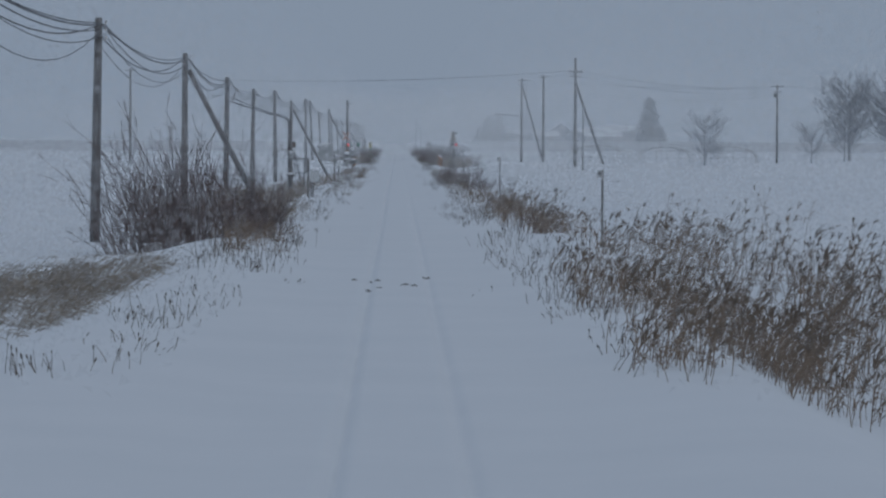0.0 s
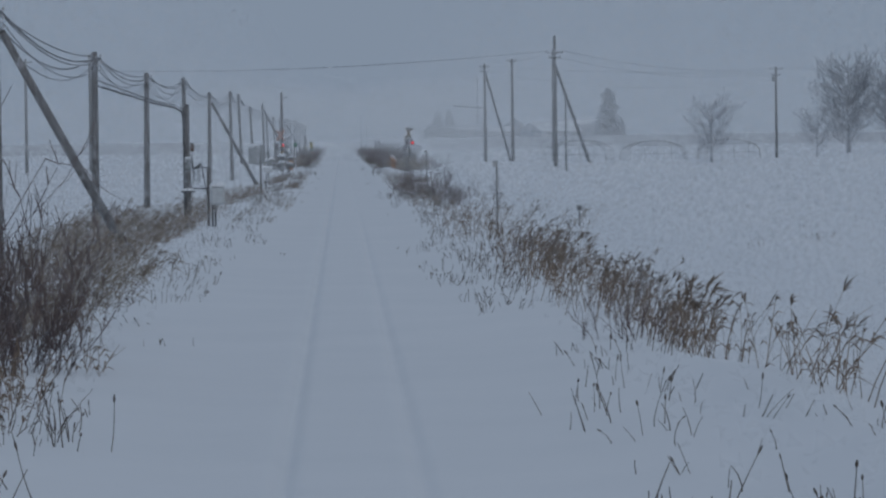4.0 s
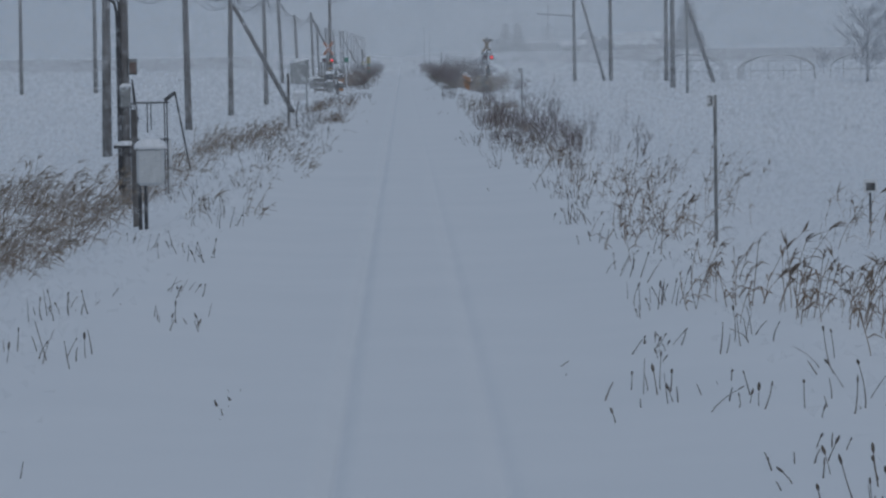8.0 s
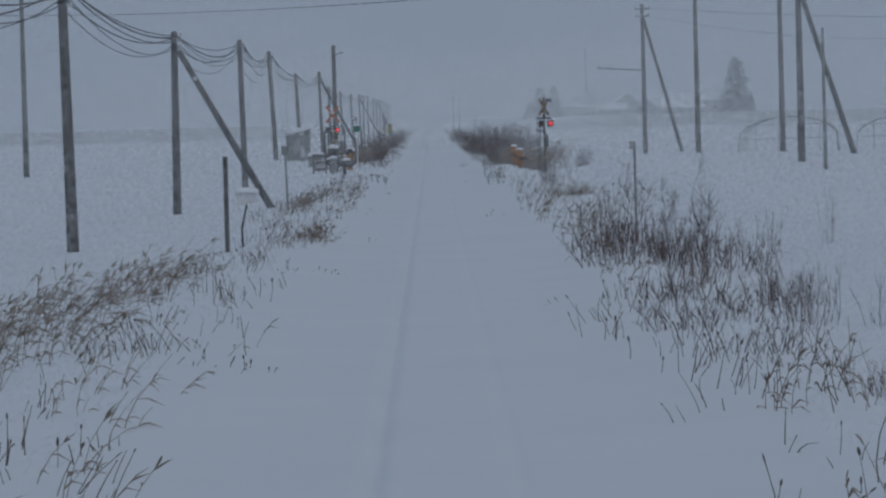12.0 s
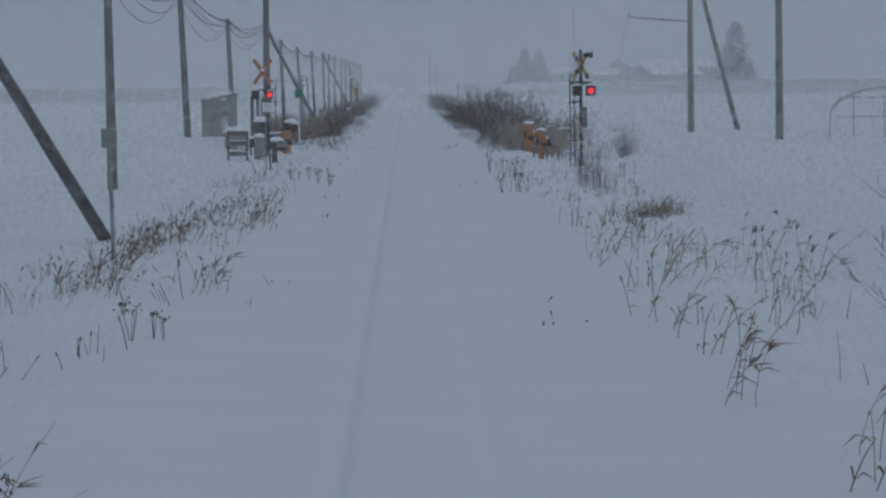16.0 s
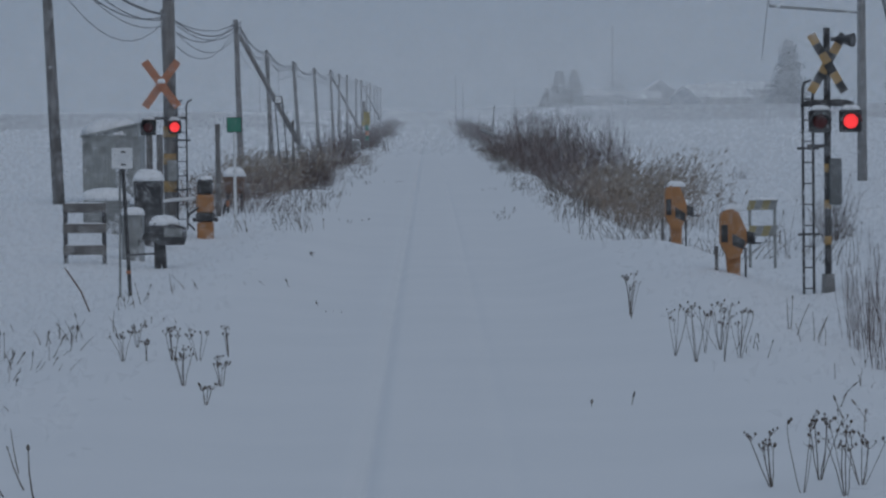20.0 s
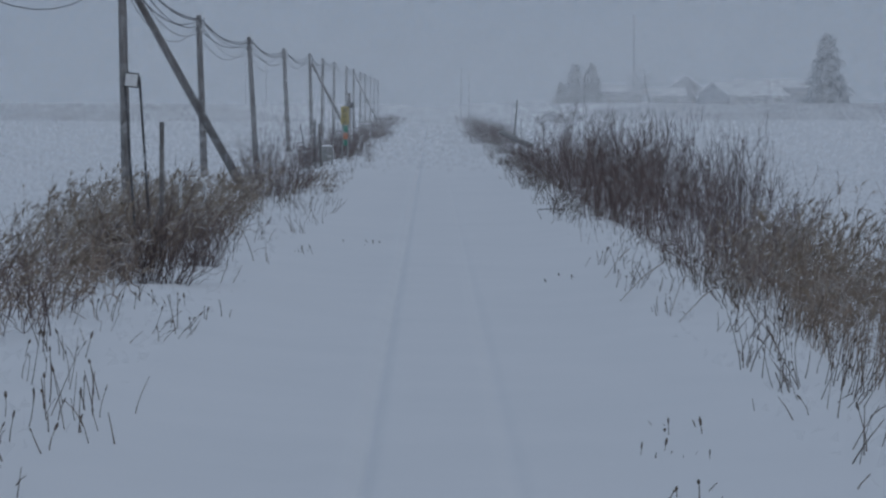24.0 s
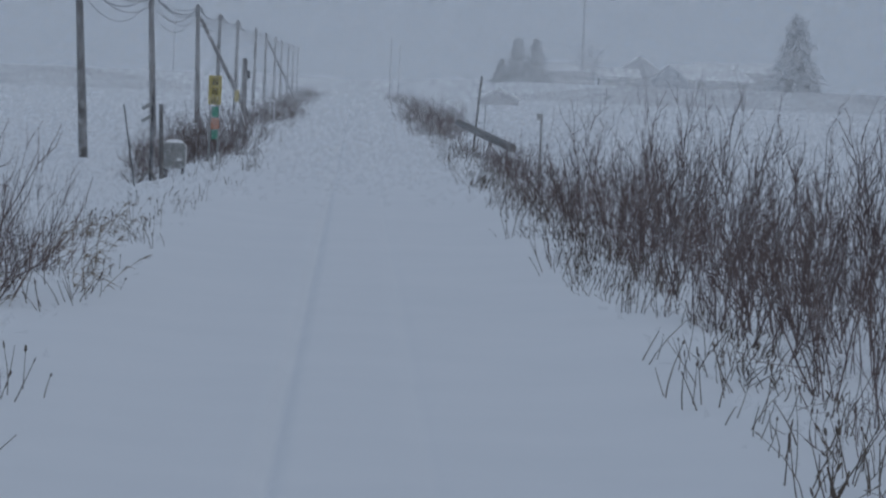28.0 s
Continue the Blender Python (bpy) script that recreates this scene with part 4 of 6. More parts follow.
g = gz(-5.4, 489.5) - 0.2
t = thing("plate_sign", (-5.45, 489.5, g), "white plate sign on two splayed dark legs", "sign")
for sx in (-0.05, 0.22):
    s = Shape()
    s.tube([(sx + 0.16, 0, 0), (sx - 0.08, 0, 3.2 - g)], 0.024, 8)
    part("leg", s, STEEL_DARK, t)
s = Shape()
s.box((0, -0.04, 3.14 - g), (0.27, 0.03, 0.27), 0.01, (0, 6, 0))
b = part("plate", s, PAINT_BLACK, t)
s = Shape()
s.box((0, -0.06, 3.14 - g), (0.22, 0.012, 0.22), 0.005, (0, 6, 0))
part("face", s, PAINT_WHITE, b, "white sign face")
post(-4.97, 490.5, 2.39, 0.085, POLE_WOOD, "short dark wooden post among reeds")


def hoop(x, y, top, w):
    g = gz(x, y) - 0.2
    s = Shape()
    h = top - g
    s.tube([(-w / 2, 0, 0), (-w / 2, 0, h - 0.12), (-w / 2 + 0.04, 0, h - 0.03), (-w / 2 + 0.12, 0, h), (w / 2 - 0.12, 0, h), (w / 2 - 0.04, 0, h - 0.03), (w / 2, 0, h - 0.12), (w / 2, 0, 0)], 0.03, 8)
    solid("pipe_hoop", s, PAINT_WHITE, "white painted steel pipe hoop", "barrier", (x, y, g), "pipe hoops", smooth=True)


hoop(-4.75, 700.0, 1.42, 0.95)
hoop(-4.9, 499.0, 1.2, 0.5)
g = gz(-4.55, 591.0) - 0.15
t = thing("equipment_box", (-4.55, 591.0, g), "grey round-cornered equipment box with snowy rim in brush", "equipment box")
zc, bw, bh = 0.62 - g, 0.58, 0.62


def round_plate(w, h, r, y0, y1, z):
    """A slab with rounded corners, upright across the line."""
    edge = [(sx * (w / 2 - r) + r * math.cos(radians(a)), z + sz * (h / 2 - r) + r * math.sin(radians(a)))
            for sx, sz, a0 in ((1, 1, 0), (-1, 1, 90), (-1, -1, 180), (1, -1, 270)) for a in (a0, a0 + 30, a0 + 60, a0 + 90)]
    slab = Shape()
    prism(slab, edge, y0, y1)
    return slab


b = part("body", round_plate(bw, bh, 0.12, -0.2, 0.2, zc), STEEL_GREY, t)
part("rim", round_plate(bw + 0.05, bh + 0.05, 0.14, -0.16, -0.1, zc), PAINT_WHITE, b, "pale rim caked with snow")
s = Shape()
s.box((0.14, -0.215, zc - 0.1), (0.12, 0.03, 0.07), 0.012)
part("latch", s, PAINT_WHITE, b, "white latch plate")
for sx in (-0.2, 0.22):
    s = Shape()
    s.tube([(sx, 0, 0), (sx, 0, zc - 0.25)], 0.035, 8)
    part("leg", s, STEEL_DARK, t)
s = Shape()
s.cap((0, 0, zc + bh / 2 - 0.02), (0.5, 0.4, 0.1), seed=8)
part("snow", s, SNOW_CAP, t, smooth=True)
post(-4.95, 587.5, 2.1, 0.08, STEEL_DARK, "thin dark steel post with two small boards", round_=True)
g = gz(-4.95, 587.3) - 0.05
for lx in (-0.3, 0.16):
    s = Shape()
    s.tube([(0, 0, 0.34), (lx * 0.6, -0.1, 0.14), (lx, -0.2, -0.05)], [0.025, 0.03, 0.03], 7)
    solid("splayed_prop", s, POLE_WOOD, "short dark wooden prop splayed at a post foot", "prop", (-4.95, 587.3, g), "splayed props")
post(-4.72, 588.5, 1.9, 0.11, POLE_WOOD, "dark leaning wooden post in brush", round_=True, lean=(-0.08, 0))
post(-5.1, 584.0, 1.9, 0.04, STEEL_DARK, "thin dark rod leaning in the brush", round_=True, lean=(-0.35, 0))
for z in (1.85, 1.55):
    s = Shape()
    s.box((0, 0, 0), (0.28, 0.03, 0.09), 0.01, (0, -35, 0))
    solid("small_board", s, STEEL_GREY, "small slanted board fixed to a dark post", "board", (-5.08, 587.4, z))

# yellow place sign
g = gz(-4.06, 604.5) - 0.3
t = thing("place_sign", (-4.06, 604.5, g), "tall narrow yellow sign with dark writing, green and orange blocks", "sign")
for sx in (-0.12, 0.12):
    s = Shape()
    s.tube([(sx, 0.03, 0), (sx, 0.03, 2.5 - g)], 0.025, 8)
    part("post", s, STEEL_GREY, t)
s = Shape()
s.box((0, 0, 2.23 - g), (0.37, 0.03, 0.82), 0.008)
b = part("board", s, SIGN_YELLOW, t)
for z0 in (2.465, 2.19):
    for dx, dz, w, hh in ((0, 0.075, 0.18, 0.022), (0, 0.03, 0.14, 0.02), (0, -0.015, 0.18, 0.022), (-0.055, -0.06, 0.03, 0.07), (0.055, -0.06, 0.03, 0.07), (0, -0.075, 0.1, 0.02)):
        s = Shape()
        s.box((dx, -0.02, z0 + dz - g), (w, 0.008, hh), 0.002)
        part("marking", s, PAINT_BLACK, b)
for c, sz in (((0, 1.955), (0.03, 0.16)), ((0, 1.875), (0.19, 0.028)), ((-0.082, 1.92), (0.028, 0.09)), ((0.082, 1.92), (0.028, 0.09))):
    s = Shape()
    s.box((c[0], -0.02, c[1] - g), (sz[0], 0.008, sz[1]), 0.002)
    part("character_stroke", s, PAINT_BLACK, b)
for z, w, mat, hh in ((1.61, 0.2, PAINT_GREEN, 0.3), (1.28, 0.22, PAINT_FADED, 0.3), (0.97, 0.18, PAINT_GREEN, 0.26)):
    s = Shape()
    s.box((0.03, 0, z - g), (w, 0.02, hh), 0.006)
    part("colour_plate", s, mat, t)

g = gz(-5.57, 681.0) - 0.2
t = thing("marker_pole", (-5.3, 668.0, g), "white marker pole with yellow band and rail brackets", "marker")
s = Shape()
s.tube([(0, 0, 0), (0, 0, 1.5 - g)], 0.05, 8)
part("pole", s, PAINT_WHITE, t)
s = Shape()
s.box((0, -0.03, 1.75 - g), (0.2, 0.06, 0.52), 0.01)
part("plate", s, SIGN_YELLOW, t)
s = Shape()
s.tube([(0.1, 0, 1.3 - g), (0.5, 0, 0.5)], 0.04, 6)
part("stay", s, PAINT_WHITE, t)

g = gz(-4.95, 685.5) - 0.3
t = thing("equipment_pole", (-5.6, 690.0, g), "short dark pole with small switch boxes", "equipment pole")
s = Shape()
s.tube([(0, 0, 0), (0, 0, 3.5 - g)], [0.15, 0.12], 10)
part("pole", s, POLE_WOOD, t)
s = Shape()
s.box((0.18, -0.05, 2.7 - g), (0.2, 0.2, 0.4), 0.02)
part("switch_box", s, STEEL_DARK, t)

# leaning stick and broken board by the thicket
post(4.6, 650.0, 3.02, 0.09, POLE_WOOD, "dark leaning post rising from the thicket", round_=True, lean=(0.25, 0))
post(5.2, 655.0, 1.95, 0.04, STEEL_GREY, "thin rod stuck in the snow", round_=True)
s = Shape()
s.tube([(0, 0, 0), (0.45, -15, -0.22), (0.9, -30, -0.42)], [0.13, 0.15, 0.14], 8)
solid("fallen_pole", s, POLE_WOOD, "broken wooden pole leaning low in brush", "log", (3.8, 642.0, 1.22))


# ---- vegetation ----
def stems(starts, dirs, lengths, bends, radii, segs=4, sides=3, wander=0.0, rng=None):
    """Vertices and quads of tapering bent stalks. radii: (n, segs + 1); wander: how crooked they grow."""
    n = len(starts)
    u = np.linspace(0, 1, segs + 1)[None, :, None]
    c = starts[:, None, :] + dirs[:, None, :] * lengths[:, None, None] * u + bends[:, None, :] * (lengths[:, None, None] * u ** 2)
    if wander:
        kink = rng.normal(0, wander, c.shape) * lengths[:, None, None]
        kink[:, 0] = 0
        c = c + np.cumsum(kink, axis=1)
    ang = np.arange(sides) / sides * 2 * math.pi
    ring = np.stack([np.cos(ang), np.sin(ang), np.zeros(sides)], -1)
    v = c[:, :, None, :] + ring[None, None] * radii[:, :, None, None]
    v[..., 2] += ring[None, None, :, 1] * radii[:, :, None] * 0.5
    idx = np.arange(n * (segs + 1) * sides).reshape(n, segs + 1, sides)
    a, b = idx[:, :-1, :], np.roll(idx, -1, axis=2)[:, :-1, :]
    d, e = idx[:, 1:, :], np.roll(idx, -1, axis=2)[:, 1:, :]
    q = np.stack([a, b, e, d], -1).reshape(-1, 4)
    return v.reshape(-1, 3), q, c


class Plants:
    def __init__(self):
        self.v, self.q, self.k, self.n = [], [], [], 0

    def add(self, v, q, slot=0):
        self.v.append(v)
        self.q.append(q + self.n)
        self.k.append(np.full(len(q), slot, np.int32))
        self.n += len(v)

    def mesh(self, name, mat, second=None):
        me = quad_mesh(name, np.concatenate(self.v), np.concatenate(self.q), mat, False)
        if second:
            me.materials.append(second)
            me.polygons.foreach_set("material_index", np.concatenate(self.k))
        return me


def taper(n, segs, r0, r1, rng):
    t = np.linspace(0, 1, segs + 1)[None, :]
    return (r0 + (r1 - r0) * t) * rng.uniform(0.7, 1.3, (n, 1))


def willow_meshes(seed, count, height, spread, twigs=4, thick=0.012, fan=0.62, foot=0.55, fine=2, crook=0.022):
    """Two meshes: the upright stems and the finer twigs on them."""
    rng = np.random.RandomState(seed)
    ang = rng.uniform(0, 6.283, count)
    rad = np.sqrt(rng.uniform(0, 1, count)) * spread * foot
    st = np.stack([rad * np.cos(ang), rad * np.sin(ang), np.full(count, -0.25)], -1)
    lean = rng.uniform(0.05, fan, count) * (0.4 + rad / (spread * foot))
    a2 = ang + rng.normal(0, 0.6, count)
    d = np.stack([np.cos(a2) * lean, np.sin(a2) * lean, np.ones(count)], -1)
    d /= np.linalg.norm(d, axis=1)[:, None]
    ln = height * rng.uniform(0.45, 1.02, count)
    bend = np.stack([rng.normal(0, 0.22, count), rng.normal(0, 0.22, count), rng.uniform(-0.12, 0.12, count)], -1)
    p = Plants()
    v, q, c = stems(st, d, ln, bend, taper(count, 6, thick, thick * 0.3, rng), 6, 3, crook, rng)
    p.add(v, q)
    stem_mesh = p.mesh("branchwork", WILLOW)
    p = Plants()
    for gen in range(2):
        k = twigs if gen == 0 else fine
        src = np.repeat(np.arange(len(c)), k)
        seg = rng.randint(3, c.shape[1], len(src)) if gen == 0 else rng.randint(1, c.shape[1], len(src))
        s0 = c[src, seg]
        base_d = c[src, seg] - c[src, seg - 1]
        base_d /= np.linalg.norm(base_d, axis=1)[:, None] + 1e-9
        dd = base_d + rng.normal(0, 0.52, (len(src), 3)) + np.array([0, 0, 0.15])
        dd /= np.linalg.norm(dd, axis=1)[:, None]
        tl = height * rng.uniform(0.10, 0.28, len(src)) * (1.0 if gen == 0 else 0.6)
        bb = rng.normal(0, 0.14, (len(src), 3)) + np.array([0, 0, 0.06])
        v, q, c = stems(s0, dd, tl, bb, taper(len(src), 3, thick * (0.5 if gen == 0 else 0.36), thick * 0.22, rng), 3, 3, 0.05, rng)
        p.add(v, q)
    return stem_mesh, p.mesh("twig_spray", WILLOW)


WILLOWS = [willow_meshes(11, 24, 1.0, 1.3), willow_meshes(12, 30, 1.0, 1.6), willow_meshes(13, 18, 1.0, 1.0), willow_meshes(14, 27, 1.0, 1.9, thick=0.011), willow_meshes(15, 17, 1.0, 1.4, thick=0.010)]


def bush(x, y, h, w, k, label="leafless willow bush with many upright dark stems", spin=0.0):
    t = new("willow_bush")
    t.empty_display_size = 0.2
    t.matrix_world = Matrix.Translation((x, y, gz(x, y))) @ Matrix.Rotation(spin, 4, "Z") @ Matrix.Diagonal((w, w, h, 1))
    tagged(t, label, "bush", "willow bushes beside the track")
    for name, me in zip(("branchwork", "twig_spray"), k if isinstance(k, tuple) else WILLOWS[k % len(WILLOWS)]):
        tagged(new(name, me), kind="stuff").parent = t
    return t


rngb = random.Random(5)
# big willow by the first poles: long stems from one hummock
BIG = willow_meshes(21, 40, 1.0, 1.0, twigs=6, thick=0.011)
ARCH = willow_meshes(25, 46, 1.0, 1.0, twigs=5, thick=0.0075, fan=1.25, foot=0.32, fine=2, crook=0.03)
FAN = willow_meshes(22, 78, 1.0, 1.0, twigs=4, thick=0.0066, fan=0.8, foot=0.2)
for x, y, h, w, kind in ((-5.9, 112, 4.2, 3.3, FAN), (-6.9, 109, 3.2, 2.4, FAN), (-4.9, 114, 2.3, 1.7, BIG), (-7.2, 122, 3.0, 2.4, FAN), (-5.4, 125, 2.9, 1.9, BIG), (-4.1, 118, 1.5, 1.2, BIG), (-4.1, 107, 1.5, 1.0, BIG), (-3.7, 112, 1.2, 0.9, BIG)):
    bush(x, y, h, w, kind, "tall leafless willow bush spreading over a snowbank", rngb.uniform(0, 6))


SHOOTS = willow_meshes(26, 13, 1.0, 0.8, twigs=3, thick=0.010, fan=0.3, foot=0.5, fine=1)
WANDS = willow_meshes(41, 7, 1.0, 1.0, twigs=8, thick=0.0062, fan=0.95, foot=0.25, fine=3, crook=0.03)
THICKET = [willow_meshes(31 + k, 19 + 3 * k, 1.0, 1.5, twigs=7, thick=0.0072, fan=0.95, foot=0.4, fine=2, crook=0.035) for k in range(3)]


def bush_band(x0, x1, y0, y1, n, h0, h1, w0, w1, seed, kinds=None):
    r = random.Random(seed)
    for i in range(n):
        y = y0 + (y1 - y0) * (i + r.uniform(0.1, 0.9)) / n
        bush(r.uniform(x0, x1), y, r.uniform(h0, h1), r.uniform(w0, w1), kinds[r.randrange(len(kinds))] if kinds else r.randrange(5), spin=r.uniform(0, 6.28))


# field side
bush_band(3.4, 5.6, 118, 170, 7, 0.7, 1.1, 0.5, 0.8, 31)
bush_band(3.0, 4.6, 240, 262, 5, 0.45, 0.7, 0.4, 0.6, 1)
bush_band(3.0, 6.9, 262, 292, 15, 0.7, 1.35, 0.55, 0.95, 33)


def sapling(seed, x, y, h):
    """A young bare tree: a crooked leader with side branches that rise and fork."""
    rng = np.random.RandomState(seed)
    t = new("bare_sapling")
    t.empty_display_size = 0.2
    t.location = (x, y, gz(x, y))
    tagged(t, "young bare sapling with thin forking side branches", "tree", "saplings on the verge")
    p = Plants()
    v, q, c = stems(np.array([[0, 0, -0.2], [0.05, 0, -0.2]]), np.array([[0.05, 0, 1.0], [0.25, 0.1, 1.0]]), np.array([h + 0.2, h * 0.8]), np.zeros((2, 3)), taper(2, 8, 0.016, 0.005, rng), 8, 5, 0.03, rng)
    p.add(v, q)
    tagged(new("branchwork", p.mesh("branchwork", WILLOW)), kind="stuff").parent = t
    p = Plants()
    for gen, k in ((0, 9), (1, 4), (2, 2)):
        src = np.repeat(np.arange(len(c)), k)
        seg = rng.randint(3 if gen == 0 else 1, c.shape[1], len(src))
        bd = c[src, seg] - c[src, seg - 1]
        bd /= np.linalg.norm(bd, axis=1)[:, None] + 1e-9
        dd = bd * (0.7 if gen == 0 else 1.0) + rng.normal(0, 0.75 if gen == 0 else 0.45, (len(src), 3)) * np.array([1, 1, 0.4])
        dd /= np.linalg.norm(dd, axis=1)[:, None]
        ln = h * rng.uniform(0.16, 0.34, len(src)) * (1.0, 0.55, 0.35)[gen] * (1.25 - seg / c.shape[1] * 0.6 if gen == 0 else 1.0)
        v, q, c = stems(c[src, seg], dd, ln, rng.normal(0, 0.1, (len(src), 3)) + np.array([0, 0, 0.2]), taper(len(src), 4, (0.007, 0.0045, 0.0032)[gen], (0.004, 0.0028, 0.0024)[gen], rng), 4, 4, 0.03, rng)
        p.add(v, q)
    tagged(new("twig_spray", p.mesh("twig_spray", WILLOW)), kind="stuff").parent = t


sapling(1, 5.6, 317.0, 1.65)
sapling(2, 6.05, 312.0, 1.25)
sapling(3, 5.6, 290.5, 1.8)
sapling(4, 7.0, 255.2, 0.95)
for x, y, h, w in ((6.0, 291.5, 1.3, 0.8), (7.05, 290, 1.3, 0.7), (3.3, 279, 1.5, 0.5), (3.1, 276.5, 1.25, 0.45), (3.3, 260, 1.2, 0.5), (3.6, 262, 1.0, 0.5), (6.55, 262.5, 0.95, 0.6),
                   (8.45, 290, 1.5, 0.3), (4.4, 283, 1.2, 0.6), (5.0, 278, 1.1, 0.6)):
    bush(x, y, h, w, SHOOTS, "slender upright willow shoots with few side twigs", rngb.uniform(0, 6))
bush_band(5.0, 5.55, 389, 395, 8, 1.05, 1.5, 0.35, 0.5, 2, [SHOOTS])
bush_band(5.3, 5.9, 386, 392, 4, 0.6, 0.9, 0.35, 0.5, 24, [SHOOTS])
bush(8.3, 428, 1.5, 0.8, FAN, "rounded leafless bush standing behind a crossing mast", 0.6)
bush_band(5.4, 6.1, 364, 369, 2, 0.45, 0.6, 0.4, 0.5, 22)
bush(10.9, 487, 0.6, 0.5, 2, "small brown tuft of stems alone in the snow field", 0.7)
bush_band(4.4, 6.0, 482, 500, 4, 1.6, 2.3, 1.2, 1.6, 3, THICKET)
bush_band(4.0, 5.6, 500, 522, 6, 2.4, 3.1, 1.2, 1.5, 27, THICKET)
bush_band(5.2, 8.0, 498, 526, 7, 2.1, 2.9, 1.3, 1.7, 4, THICKET)
bush_band(4.0, 5.4, 508, 552, 8, 2.7, 3.25, 1.5, 2.0, 37, [WANDS])
bush_band(4.3, 7.8, 524, 572, 13, 2.2, 3.1, 1.4, 1.9, 25, THICKET)
bush_band(3.6, 4.6, 530, 580, 6, 1.3, 1.9, 0.9, 1.2, 34, THICKET)
bush_band(4.6, 7.8, 505, 585, 12, 2.3, 2.85, 1.7, 2.2, 35, [WANDS])
bush_band(5.2, 7.4, 572, 640, 7, 0.8, 1.3, 0.8, 1.1, 5)
bush_band(3.9, 5.3, 574, 638, 13, 0.8, 1.25, 0.7, 1.0, 30)
bush_band(3.2, 4.9, 664, 726, 15, 1.5, 2.1, 0.9, 1.2, 29)
bush_band(4.0, 6.0, 722, 800, 9, 0.9, 1.7, 0.9, 1.3, 6)
bush_band(4.2, 6.2, 800, 1010, 16, 0.9, 2.0, 1.1, 1.6, 7)
# pole side
bush_band(-6.3, -4.4, 440, 500, 14, 0.8, 1.3, 0.8, 1.2, 8)
for x, y, h, w in ((-4.4, 533, 2.3, 1.5), (-4.9, 535, 2.1, 1.4), (-5.3, 537, 2.0, 1.4), (-4.0, 540, 1.5, 0.9)):
    bush(x, y, h, w, ARCH, "spreading leafless willow bush on the snowy verge", rngb.uniform(0, 6))
bush_band(-5.7, -4.2, 604, 628, 7, 1.4, 1.9, 0.9, 1.2, 28)
for x, y, h, w in ((-5.5, 598, 1.2, 0.9), (-4.5, 606, 1.6, 1.2), (-3.95, 613, 1.5, 1.2), (-3.8, 622, 1.3, 0.9), (-5.5, 618, 1.65, 1.3), (-4.8, 611, 1.65, 1.3), (-5.9, 610, 1.3, 1.2), (-4.3, 617, 1.5, 1.2), (-5.2, 590, 1.1, 0.8)):
    bush(x, y, h, w, ARCH, "spreading leafless bush round the foot of a sign", rngb.uniform(0, 6))
bush_band(-5.8, -4.2, 628, 650, 5, 0.9, 1.4, 0.9, 1.2, 10)
bush_band(-5.6, -3.8, 705, 738, 9, 1.1, 1.5, 0.9, 1.2, 36)
bush_band(-6.8, -4.2, 690, 1010, 36, 0.9, 1.8, 1.0, 1.5, 12)
bush(-3.9, 472, 1.7, 1.35, FAN, "spreading leafless willow bush in front of reeds", 1.1)
bush(-3.6, 479, 1.15, 0.9, FAN, "small spreading leafless willow bush in front of reeds", 3.9)


